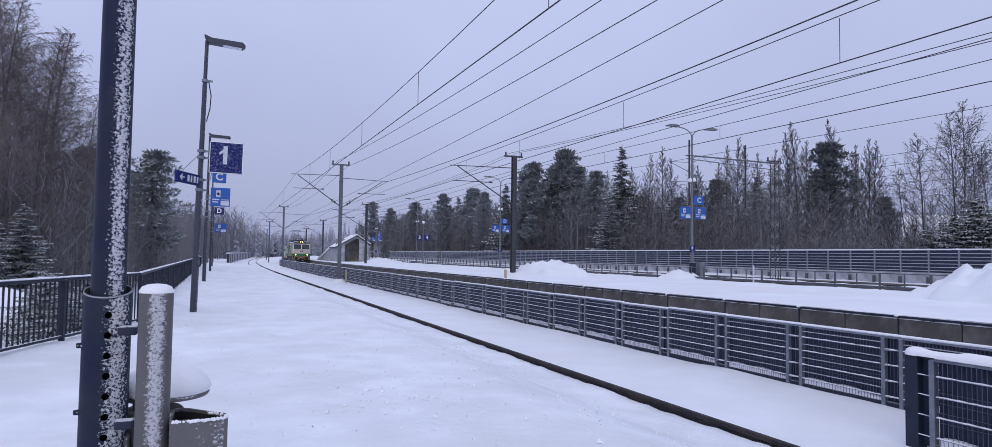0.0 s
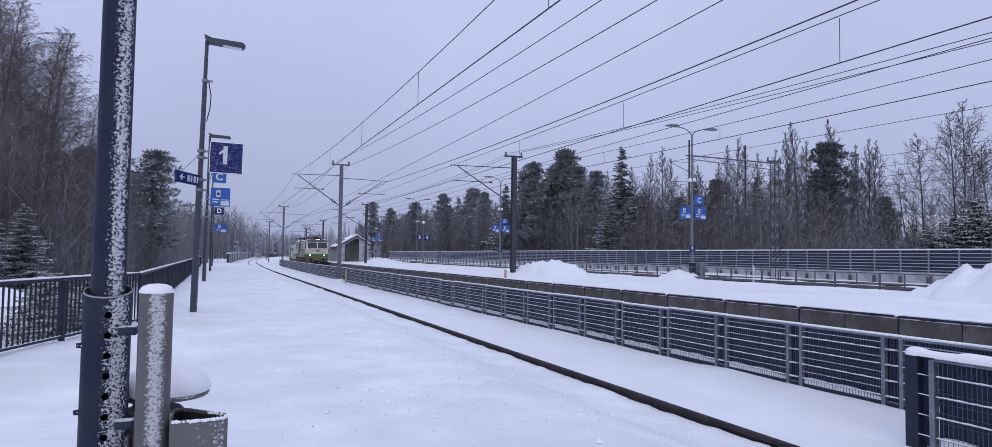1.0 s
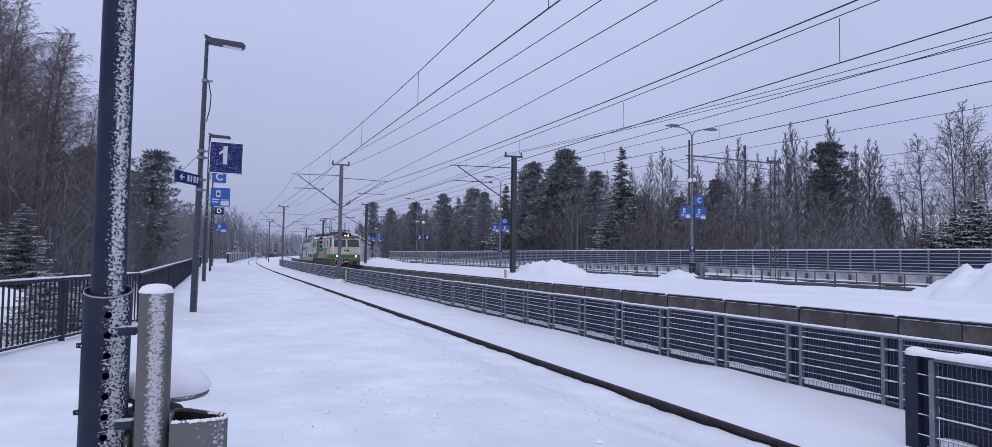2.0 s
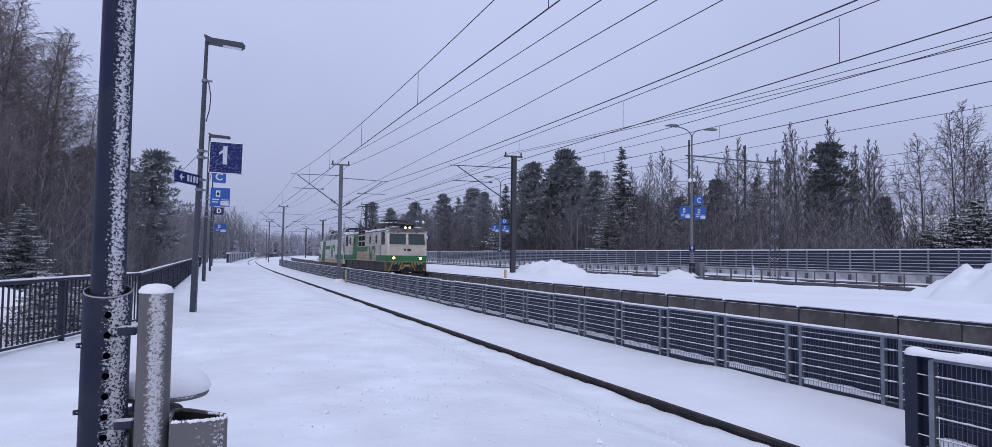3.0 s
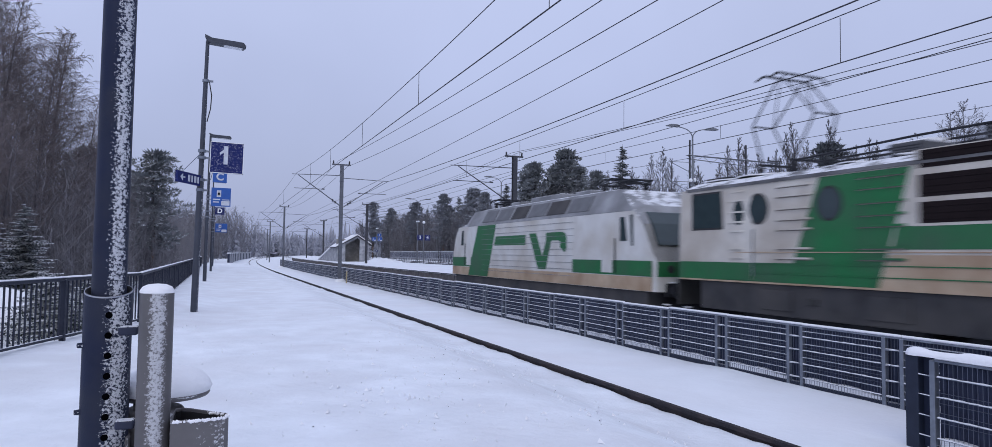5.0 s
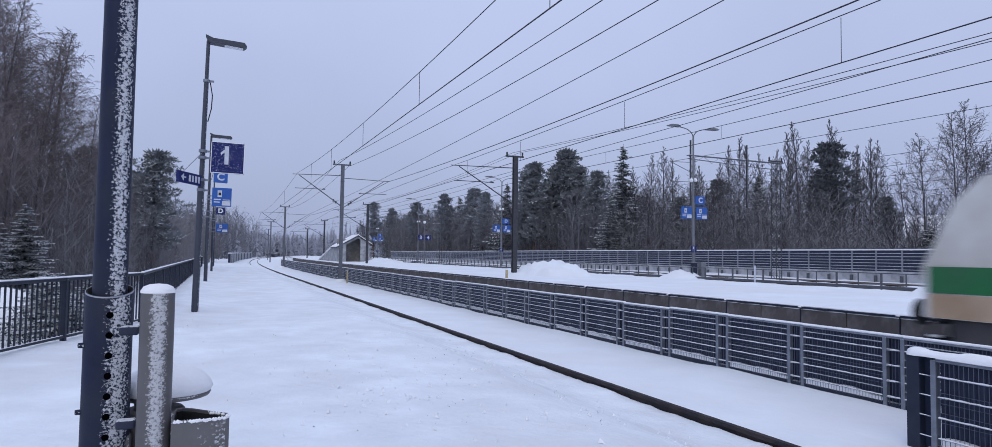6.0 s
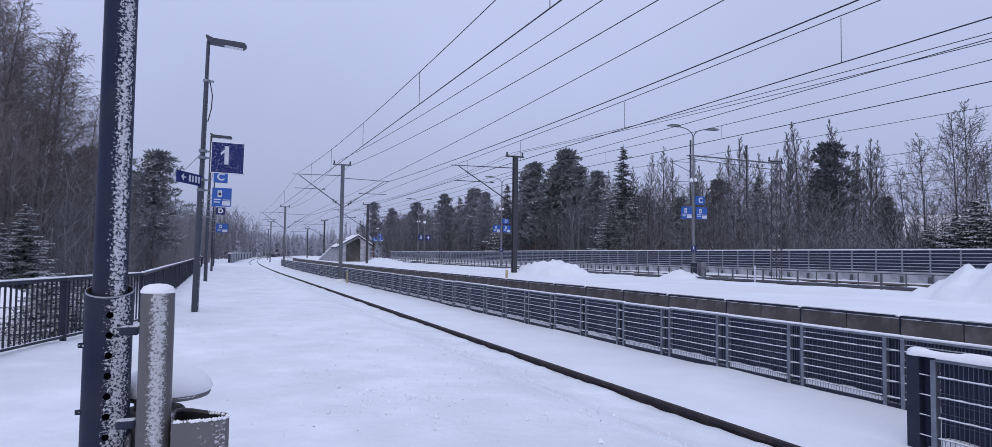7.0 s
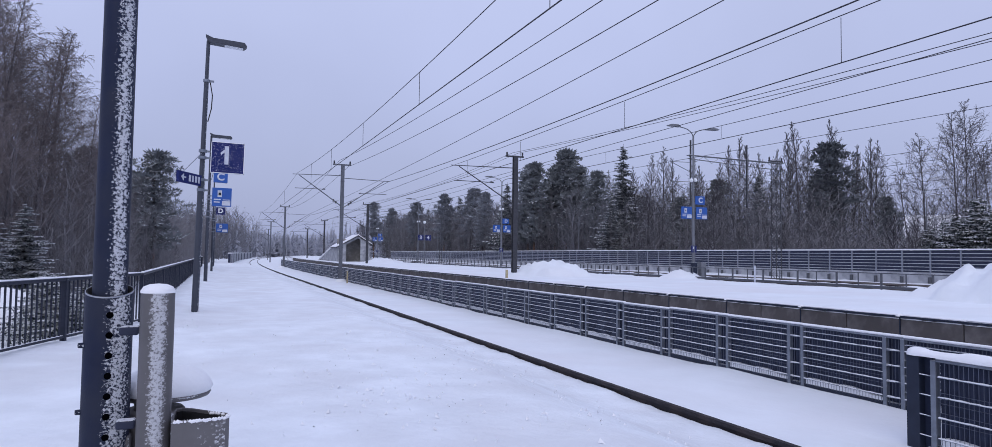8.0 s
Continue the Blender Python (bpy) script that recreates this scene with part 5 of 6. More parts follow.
for k in range(20):
    y = 84 + 8 * k + rng.uniform(-3, 3)
    plant(THIN, 56 + bend(y) + rng.uniform(0, 22), y, rng.uniform(10, 14.5) * (1 + max(0, y - 150) * 0.002), 0.3, 1.2)

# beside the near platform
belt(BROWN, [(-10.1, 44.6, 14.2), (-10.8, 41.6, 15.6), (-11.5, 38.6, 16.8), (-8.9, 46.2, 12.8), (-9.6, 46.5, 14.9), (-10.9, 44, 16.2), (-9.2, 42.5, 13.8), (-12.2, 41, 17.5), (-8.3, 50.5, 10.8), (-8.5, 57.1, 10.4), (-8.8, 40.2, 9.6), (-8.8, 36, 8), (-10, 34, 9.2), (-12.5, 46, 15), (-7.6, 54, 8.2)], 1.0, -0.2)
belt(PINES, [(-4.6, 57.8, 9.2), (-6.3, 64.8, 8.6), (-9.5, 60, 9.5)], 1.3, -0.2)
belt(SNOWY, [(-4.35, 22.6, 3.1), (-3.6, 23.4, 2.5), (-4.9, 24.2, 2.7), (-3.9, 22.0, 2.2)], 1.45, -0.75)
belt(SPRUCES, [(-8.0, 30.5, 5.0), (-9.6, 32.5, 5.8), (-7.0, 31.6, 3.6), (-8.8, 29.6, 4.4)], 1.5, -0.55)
for k in range(12):
    plant(SHRUBS, -3.6 - rng.uniform(0, 6), 34 + 4.5 * k, rng.uniform(1.8, 3.4), -0.2)
for k in range(22):
    y = 74 + 7.5 * k
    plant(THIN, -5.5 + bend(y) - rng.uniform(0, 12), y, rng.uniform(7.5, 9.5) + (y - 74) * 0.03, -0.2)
for k in range(10):
    y = 130 + 13 * k
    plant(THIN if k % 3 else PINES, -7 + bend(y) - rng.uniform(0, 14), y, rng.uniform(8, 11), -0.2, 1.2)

for k in range(12):
    a, d = radians(-13 + 3.0 * k), rng.uniform(210, 340)
    if abs(math.sin(a) * d - 14 - bend(math.cos(a) * d)) > 14:
        plant(THIN, math.sin(a) * d, math.cos(a) * d, rng.uniform(10, 15), -0.2, 1.2)

# thickets and far woods: uncounted thin stems, each with sprays of twigs
THICKET = material("thicket", (0.142, 0.136, 0.147), 0.95, var=0.25, scale=0.4, second=(0.20, 0.197, 0.212), amount=0.2, sscale=0.5, edge=0.2)
# WOODS is pale and bluish: distance haze mixed into the base colour
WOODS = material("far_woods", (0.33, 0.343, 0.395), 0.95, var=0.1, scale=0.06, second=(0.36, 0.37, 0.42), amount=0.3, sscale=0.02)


def sapling(w, c, h, width, twigs):
    side = Vector((rng.uniform(-1, 1), rng.uniform(-1, 1), 0)).normalized()
    top = c + Vector((rng.uniform(-0.06, 0.06) * h, rng.uniform(-0.06, 0.06) * h, h))
    w.blade(c - side * width, c + side * width, top)
    for k in range(twigs):
        u = 0.12 + 0.85 * (k + rng.random()) / twigs
        p = c.lerp(top, u)
        a = rng.uniform(0, 6.283)
        L = h * (0.30 - 0.2 * u) * rng.uniform(0.5, 1.3)
        e = p + Vector((math.cos(a) * L, math.sin(a) * L, L * rng.uniform(0.3, 1.4)))
        t = Vector((-math.sin(a), math.cos(a), 0.4)) * width * 0.8
        w.blade(p - t, p + t, e)
        for _ in range(2):
            m = p.lerp(e, rng.uniform(0.3, 0.8))
            g = m + Vector((rng.uniform(-1, 1), rng.uniform(-1, 1), rng.uniform(0.1, 1.1))) * L * 0.5
            w.blade(m - t * 0.6, m + t * 0.6, g)


def fir(w, c, h, r):
    """A far conifer: short hanging boughs in many whorls."""
    for k in range(16):
        u = 0.05 + 0.058 * k
        for j in range(7):
            a = rng.uniform(0, 6.283)
            L = r * (1.02 - u) * rng.uniform(0.6, 1.2)
            d = Vector((math.cos(a), math.sin(a), 0))
            n = Vector((-d.y, d.x, 0))
            z = (u + rng.uniform(-0.02, 0.02)) * h
            w.blade(c + Vector((0, 0, z + 0.07 * h)), c + d * L + n * L * 0.28 + Vector((0, 0, z)), c + d * L * 0.9 - n * L * 0.28 + Vector((0, 0, z - 0.03 * h)))


thick = Wood()
for k in range(6000):
    y = 28 + 222 * rng.random() ** 1.1
    h = rng.uniform(2.2, 5.5) if y < 50 else rng.uniform(3.5, 10) if y < 85 else rng.uniform(7, 14) * (1 + max(0, y - 150) * 0.002)
    sapling(thick, Vector((rng.uniform(47, 66 if y < 85 else 78) + bend(y), y, 0)), h, 0.03 + 0.0002 * y, 12)
tagged(new("thicket", thick.mesh("thicket", THICKET)), "dense grey thicket of bare saplings behind the barrier", "thicket", "", "stuff")
thick = Wood()
for k in range(650):
    y = rng.uniform(34, 64)
    sapling(thick, Vector((-5.5 - rng.uniform(0, 9), y, -1.2)), rng.uniform(3.5, 9.0), 0.02, 15)
for k in range(1300):
    y = rng.uniform(36, 190)
    sapling(thick, Vector((-4.2 - rng.uniform(0, 1) ** 1.5 * (10 + 0.1 * y) + bend(y), y, -1.2)), rng.uniform(2.2, 6.5) + 0.034 * y, 0.016 + 0.0002 * y, 13)
tagged(new("thicket", thick.mesh("thicket", THICKET)), "dense brown-grey thicket beside the near platform", "thicket", "", "stuff")
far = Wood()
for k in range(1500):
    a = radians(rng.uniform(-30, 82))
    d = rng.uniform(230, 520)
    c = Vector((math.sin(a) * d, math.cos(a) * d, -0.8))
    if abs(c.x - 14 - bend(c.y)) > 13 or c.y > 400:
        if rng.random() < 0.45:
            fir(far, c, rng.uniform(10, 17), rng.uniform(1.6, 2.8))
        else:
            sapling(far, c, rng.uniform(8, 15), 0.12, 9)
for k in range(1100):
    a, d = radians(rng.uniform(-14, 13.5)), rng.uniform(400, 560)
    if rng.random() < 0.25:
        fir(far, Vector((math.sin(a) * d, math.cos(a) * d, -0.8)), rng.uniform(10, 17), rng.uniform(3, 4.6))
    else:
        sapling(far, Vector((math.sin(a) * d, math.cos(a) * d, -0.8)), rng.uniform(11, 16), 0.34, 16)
tagged(new("far_woods", far.mesh("far_woods", WOODS)), "woods far along the line, haze put into their pale colour", "woods", "", "stuff")
# the wood beyond the bend draws nearer to the line towards the station
# base colour lightened to hold the haze over this far group
GREY_WOODS = material("grey_woods", (0.14, 0.144, 0.163), 0.95, var=0.25, scale=0.1, second=(0.20, 0.20, 0.225), amount=0.25, sscale=0.06)
far = Wood()
for k in range(1500):
    u = rng.random()
    a, d = radians(10.6 + 16 * u), 360 - 175 * u ** 0.8 + rng.uniform(0, 70)
    c = Vector((math.sin(a) * d, math.cos(a) * d, 0))
    if c.x > 47 + bend(c.y):
        if rng.random() < 0.35:
            fir(far, c, rng.uniform(13, 21), rng.uniform(2.2, 3.6))
        else:
            sapling(far, c, rng.uniform(14, 20), 0.16, 16)
for k in range(700):
    a, d = radians(rng.uniform(-9, 5)), rng.uniform(240, 380)
    c = Vector((math.sin(a) * d, math.cos(a) * d, -0.8))
    if c.x < -3 + bend(c.y):
        sapling(far, c, rng.uniform(13, 21), 0.15, 16)
for k in range(620):
    a, d = radians(rng.uniform(27, 60)), rng.uniform(92, 140)
    c = Vector((math.sin(a) * d, math.cos(a) * d, 0.3))
    sapling(far, c, rng.uniform(7, 11), 0.05, 20)
tagged(new("far_woods", far.mesh("far_woods", GREY_WOODS)), "dense grey mixed woods behind the far end of the platforms", "woods", "", "stuff")

# ---- things on the near platform ----
POLE_BLUE = material("pole_paint", (0.010, 0.016, 0.043), 0.5, spec=0.2, var=0.12, scale=9, bump=0.08, bscale=120, second=(0.02, 0.025, 0.045), amount=0.2, sscale=3,
                     frost=0.66, fdir=(0.55, -0.83, 0.0), fedge=0.9, fscale=80, famp=0.28, fstretch=1.15)
POST_GREY = material("post_paint", (0.085, 0.082, 0.086), 0.5, var=0.12, scale=8, second=(0.11, 0.105, 0.11), amount=0.25, sscale=4,
                     frost=0.54, fdir=(0.16, -0.99, 0.0), fedge=0.88, fscale=80, famp=0.2, fstretch=1.2)
BIN_GREY = material("bin_metal", (0.13, 0.125, 0.13), 0.55, metal=0.2, var=0.12, scale=10, frost=0.9, fdir=(0.45, -0.85, 0.2), fedge=0.98, fscale=60, famp=0.2, fstretch=1.5)
MARKER = material("marker_yellow", (0.42, 0.36, 0.22), 0.6, var=0.15, scale=6)
HOLE_BLACK = material("hole_black", (0.002, 0.002, 0.003), 1.0, spec=0.0, var=0.2)
DARK_HOLE = material("dark_interior", (0.012, 0.012, 0.014), 0.9, var=0.2)
SIGN_NAVY = material("sign_navy", (0.009, 0.016, 0.105), 0.55, spec=0.2, var=0.1, scale=5, frost=0.35, fdir=(0, -1, 0), fedge=1.08, fscale=40, famp=0.35)
SIGN_GREY = material("sign_frosted_white", (0.52, 0.55, 0.62), 0.7, var=0.15, scale=9)
SIGN_BLUE = material("sign_blue", (0.016, 0.085, 0.34), 0.5, var=0.08, scale=5)
SIGN_WHITE = material("sign_white", (0.75, 0.77, 0.8), 0.6, var=0.05)
LAMP_GLASS = material("lamp_glass", (0.62, 0.64, 0.68), 0.3, var=0.05)
FENCE_NAVY = material("fence_paint", (0.018, 0.022, 0.038), 0.5, spec=0.25, var=0.15, scale=8, frost=0.9, fedge=0.6, fscale=20)

ob = base("lamp_post", pose(-0.414, 3.25, 0.6), "dark blue steel lamp post in a drilled sleeve, frosted with snow", "lamp post")
bm = bmesh.new()
tube(bm, (0, 0, 0.9), (0, 0, 6.2), 0.0655, 0.058, 40)
part("pole", bm, POLE_BLUE, ob)
bm = bmesh.new()
lathe(bm, [(0.09, -0.1), (0.09, 1.212), (0.088, 1.22), (0.0835, 1.22), (0.082, 1.21), (0.082, 0.9), (0.0, 0.9)], 48)
for v in bm.verts:
    if v.co.z > 1.0:
        v.co.z += 0.024 * v.co.y / 0.09
part("base_sleeve", bm, POLE_BLUE, ob, "wider base sleeve, open at the top")
bm = bmesh.new()
lathe(bm, [(0.0905, 1.217), (0.0897, 1.2222), (0.087, 1.2222), (0.0865, 1.218)], 48)
for v in bm.verts:
    v.co.z += 0.024 * v.co.y / 0.09
part("rim", bm, NOISE_POST, ob, "bare worn metal rim")
bm = bmesh.new()
lathe(bm, [(0.0812, 0.905), (0.0812, 1.2215), (0.0866, 1.2215)], 48)
for v in bm.verts:
    if v.co.z > 1.0:
        v.co.z += 0.024 * v.co.y / 0.09
part("sleeve_lining", bm, DARK_HOLE, ob, "black inside of the sleeve")
for k in range(7):
    bm = bmesh.new()
    z = 1.125 - 0.0816 * k
    d = Vector((0.16, -0.985, 0)).normalized()
    tube(bm, d * 0.0885 + Vector((0, 0, z)), d * 0.0925 + Vector((0, 0, z)), 0.0135, 0.0135, 14)
    part("drilled_hole", bm, HOLE_BLACK, ob)
for z, a in ((1.0, 200), (0.73, 195)):
    bm = bmesh.new()
    d = Vector((math.cos(radians(a)), math.sin(radians(a)), 0))
    tube(bm, d * 0.085 + Vector((0, 0, z)), d * 0.108 + Vector((0, 0, z)), 0.012, 0.010, 8)
    part("bolt", bm, POLE_BLUE, ob)
bm = bmesh.new()
rr = random.Random(3)
for k in range(26):
    a, r = rr.uniform(0, 6.28), 0.07 + rr.random() * 0.01
    s = rr.uniform(0.004, 0.011)
    bmesh.ops.create_icosphere(bm, subdivisions=1, radius=s, matrix=Matrix.Translation((math.cos(a) * r, math.sin(a) * r, 0.9 + rr.random() * 0.25 * rr.random())))
tagged(part("snow_crumb", bm, SNOW_CAP, ob), kind="stuff")
bm = bmesh.new()
tube(bm, (0, 0, 6.2), (0.95, 0.05, 6.3), 0.03, 0.03, 8)
box(bm, 0.5, 1.2, -0.12, 0.18, 6.28, 6.34, 0.02)
part("lamp_head", bm, POLE_BLUE, ob)

ob = base("litter_bin", pose(-0.216, 3.015, 0.6), "grey steel litter bin with ash can on a snow-crusted post", "litter bin")
bm = bmesh.new()
tube(bm, (0, 0, -0.1), (0, 0, 1.225), 0.062, 0.062, 40)
part("post", bm, POST_GREY, ob)
bm = bmesh.new()
lathe(bm, [(0.063, 1.222), (0.064, 1.23), (0.053, 1.247), (0.032, 1.256), (0.0, 1.259)], 32)
part("snow_cap", bm, SNOW_CAP, ob, "small snow cap on the post")
# an open can with a slightly bowed front and a slanting back
CAN = [(0.068, -0.078), (0.11, -0.084), (0.16, -0.086), (0.225, -0.078), (0.262, -0.062), (0.277, -0.035), (0.272, -0.012), (0.20, 0.06), (0.13, 0.15), (0.09, 0.19), (0.07, 0.19), (0.066, 0.12)]
mid = Vector((sum(p[0] for p in CAN) / len(CAN), sum(p[1] for p in CAN) / len(CAN)))


def can_ring(bm, k, z):
    return [bm.verts.new((mid.x + (x - mid.x) * k, mid.y + (y - mid.y) * k, z + 0.006 * math.sin(31 * x + 17 * y))) for x, y in CAN]


def can_shell(bm, rings):
    for a, b in zip(rings[:-1], rings[1:]):
        for i in range(len(CAN)):
            bm.faces.new((a[i], a[(i + 1) % len(CAN)], b[(i + 1) % len(CAN)], b[i]))
    bmesh.ops.recalc_face_normals(bm, faces=bm.faces)


bm = bmesh.new()
can_shell(bm, [can_ring(bm, k, z) for k, z in ((0.9, 0.25), (1.0, 0.3), (1.0, 0.722), (0.985, 0.729), (0.955, 0.725), (0.95, 0.6), (0.4, 0.6))])
can = part("ash_can", bm, BIN_GREY, ob, "open metal can with a slanting back")
bm = bmesh.new()
can_shell(bm, [can_ring(bm, k, z) for k, z in ((0.3, 0.606), (0.945, 0.608), (0.95, 0.715))])
part("can_inside", bm, DARK_HOLE, can)
bm = bmesh.new()
rr = random.Random(8)
for i in range(150):
    u = rr.random() * 7
    k = int(u)
    p, q = CAN[k], CAN[k + 1]
    x, y = p[0] + (q[0] - p[0]) * (u - k), p[1] + (q[1] - p[1]) * (u - k)
    bmesh.ops.create_icosphere(bm, subdivisions=1, radius=rr.uniform(0.003, 0.008), matrix=Matrix.Translation((mid.x + (x - mid.x) * rr.uniform(0.94, 1.0), mid.y + (y - mid.y) * rr.uniform(0.94, 1.0), 0.725 + 0.004 * rr.random())))
part("rim_snow", bm, SNOW_CAP, can, "crust of snow along the rim")
bm = bmesh.new()
lathe(bm, [(0.0, 0.05), (0.115, 0.05), (0.12, 0.1), (0.12, 0.69), (0.11, 0.7), (0.0, 0.7)], 28, (-0.02, 0.36, 0))
box(bm, -0.16, -0.1, 0.2, 0.35, 0.3, 0.62, 0.01)
part("bin_body", bm, BIN_GREY, ob)
bm = bmesh.new()
lathe(bm, [(0.0, 0.735), (0.185, 0.735), (0.192, 0.745), (0.19, 0.758), (0.0, 0.765)], 32, (0.012, 0.44, 0))
tube(bm, (-0.09, 0.32, 0.68), (-0.09, 0.32, 0.74), 0.012, 0.012, 6)
tube(bm, (0.03, 0.36, 0.68), (0.03, 0.36, 0.74), 0.012, 0.012, 6)
hood = part("hood", bm, BIN_GREY, ob)
bm = bmesh.new()
lathe(bm, [(0.192, 0.756), (0.20, 0.772), (0.19, 0.80), (0.16, 0.832), (0.11, 0.856), (0.05, 0.868), (0.0, 0.87)], 32, (0.012, 0.44, 0))
part("snow_dome", bm, SNOW_CAP, hood, "rounded cap of snow on the hood")
for z in (1.05, 0.68):
    bm = bmesh.new()
    box(bm, -0.14, -0.07, 0.06, 0.12, z, z + 0.035, 0.008)
    part("clamp", bm, NOISE_PANEL, ob)


def fence_bay(m, length):
    ob = base("platform_fence", m, "dark blue steel platform fence with upright bars, snow on the handrail", "fence", "fence behind the near platform")
    bm = bmesh.new()
    box(bm, -0.035, 0.035, -0.035, 0.035, -0.15, 0.93, 0.006)
    part("post", bm, FENCE_NAVY, ob)
    for z0, z1, nm in ((0.90, 0.95, "handrail"), (0.05, 0.09, "lower_rail")):
        bm = bmesh.new()
        box(bm, -0.03, 0.03, 0.036, length - 0.036, z0, z1, 0.008)
        part(nm, bm, FENCE_NAVY, ob)
    bm = bmesh.new()
    snow_ridge(bm, -0.02, length - 0.02, 0.035, 0.022, 0.957, 7.0, 0.0, 0.2)
    part("snow_cap", bm, SNOW_CAP, ob)
    n = int(length / 0.118)
    for k in range(1, n):
        y = length * k / n
        shared("bar", BAR, ob, pose(0, y, 0))
    return ob


bm = bmesh.new()
box(bm, -0.010, 0.010, -0.010, 0.010, 0.085, 0.905)
BAR = mesh_of("bar", bm, FENCE_NAVY)
turn = -math.degrees(math.atan2(1.2, 4.1))
made = fence_bay(pose(-2.12, 11.98, 0.62, 0, 0, turn), 2.7)
for k in (-3, -2, -1):
    copy_thing(made, pose(-2.12 + 0.758 * k, 11.98 + 2.591 * k, 0.62, 0, 0, turn))
for k in range(20):
    copy_thing(made, pose(-1.34, 14.62 + 2.7 * k, 0.62))


def board(parent, x0, x1, z0, z1, mat, y=-0.06, name="sign", marks=()):
    bm = bmesh.new()
    box(bm, x0, x1, y - 0.025, y + 0.025, z0, z1, 0.008)
    o = part(name, bm, mat, parent)
    for (a, b, c, d), mt in marks:
        bm = bmesh.new()
        w, h = x1 - x0, z1 - z0
        box(bm, x0 + a * w, x0 + b * w, y - 0.031, y - 0.0255, z0 + c * h, z0 + d * h)
        part("marking", bm, mt, o)
    return o


def text(parent, body, size, at, mat, turn=0.0):
    cu = bpy.data.curves.new("lettering", "FONT")
    cu.body, cu.size, cu.extrude, cu.align_x, cu.align_y = body, size, 0.003, "CENTER", "CENTER"
    cu.offset = size * 0.03
    cu.materials.append(mat)
    o = new("lettering", cu)
    o.parent, o.matrix_local = parent, pose(*at, 90, 0, turn)
    return o


def platform_lamp(m, label):
    ob = base("platform_lamp", m, label, "lamp post", "lamps along the near platform")
    bm = bmesh.new()
    tube(bm, (0, 0, -0.1), (0, 0, 3.0), 0.075, 0.072, 16)
    tube(bm, (0, 0, 3.0), (0, 0, 5.2), 0.055, 0.05, 16)
    tube(bm, (0, 0, 5.2), (0, 0, 6.15), 0.042, 0.04, 16)
    part("pole", bm, POLE_DARK, ob)
    for z in (2.72, 2.95, 3.45, 3.6, 5.2):
        bm = bmesh.new()
        tube(bm, (0, 0, z), (0, 0, z + 0.06), 0.088 if z < 5 else 0.07, 0.088 if z < 5 else 0.07, 14)
        box(bm, 0.05, 0.16, -0.02, 0.02, z + 0.01, z + 0.05)
        part("clamp", bm, GALV, ob)
    bm = bmesh.new()
    pipe(bm, [Vector((0.08, -0.02, 5.2)), Vector((0.14, -0.02, 4.9)), Vector((0.13, -0.02, 4.6)), Vector((0.07, -0.02, 4.3))], 0.012)
    part("cable", bm, RUBBER, ob)
    bm = bmesh.new()
    prism(bm, [(-0.06, 6.26), (0.02, 6.1), (0.76, 6.06), (0.82, 6.11), (0.76, 6.18), (0.1, 6.2)], -0.13, 0.13, "y")
    head = part("lamp_head", bm, POLE_DARK, ob)
    bm = bmesh.new()
    prism(bm, [(0.34, 6.078), (0.36, 6.07), (0.74, 6.05), (0.74, 6.058)], -0.1, 0.1, "y")
    part("diffuser", bm, LAMP_GLASS, head, "pale flat lamp glass")
    return ob


POLE_DARK = material("pole_dark", (0.035, 0.042, 0.062), 0.5, var=0.15, scale=9, frost=0.7, fdir=(0.9, -0.4, 0.0), fedge=1.05, fscale=30)
INFO = (((0.52, 0.95, 0.06, 0.30), SIGN_GREY), ((0.28, 0.5, 0.5, 0.86), SIGN_GREY), ((0.1, 0.45, 0.34, 0.40), SIGN_GREY), ((0.1, 0.4, 0.2, 0.26), SIGN_GREY), ((0.55, 0.93, 0.34, 0.38), SIGN_GREY), ((0.33, 0.45, 0.6, 0.74), SIGN_NAVY))
lamp = platform_lamp(pose(-0.45, 16.62, 0.62, 0, 0.9, 0), "dark blue platform lamp post with a track number sign")
sign = board(lamp, 0.17, 0.88, 3.15, 3.86, SIGN_NAVY, name="track_sign", marks=[((0, 1, 0, 0.02), SIGN_WHITE), ((0, 1, 0.98, 1), SIGN_WHITE), ((0, 0.02, 0, 1), SIGN_WHITE), ((0.98, 1, 0, 1), SIGN_WHITE)])
text(sign, "1", 0.56, (0.50, -0.09, 3.54), SIGN_GREY)
bm = bmesh.new()
prism(bm, [(0.368, 3.608), (0.385, 3.566), (0.479, 3.642), (0.479, 3.718)], -0.097, -0.086, "y")
part("numeral_flag", bm, SIGN_GREY, sign)
bm = bmesh.new()
prism(bm, [(-0.03, -0.02), (0.02, -0.02), (-0.42, -0.9), (-0.47, -0.9)], 2.83, 3.07, "z")
exit_sign = part("exit_sign", bm, SIGN_NAVY, lamp, "long blue direction board with white arrow")
for v0, v1, z0, z1 in ((0.75, 0.65, 2.935, 2.965), (0.54, 0.47, 2.88, 3.02), (0.42, 0.37, 2.88, 3.02), (0.31, 0.24, 2.88, 3.02), (0.19, 0.14, 2.88, 3.02)):
    bm = bmesh.new()
    prism(bm, [(0.034 - 0.5 * v0, -v0), (0.040 - 0.5 * v0, -v0), (0.040 - 0.5 * v1, -v1), (0.034 - 0.5 * v1, -v1)], z0, z1, "z")
    part("marking", bm, SIGN_GREY, exit_sign)
bm = bmesh.new()
tips = [[bm.verts.new((a - 0.5 * v, -v, z)) for v, z in ((0.82, 2.95), (0.73, 3.025), (0.73, 2.875))] for a in (0.034, 0.040)]
bm.faces.new(tips[0])
bm.faces.new(tips[1])
for i in range(3):
    bm.faces.new((tips[0][i], tips[0][(i + 1) % 3], tips[1][(i + 1) % 3], tips[1][i]))
bmesh.ops.recalc_face_normals(bm, faces=bm.faces)
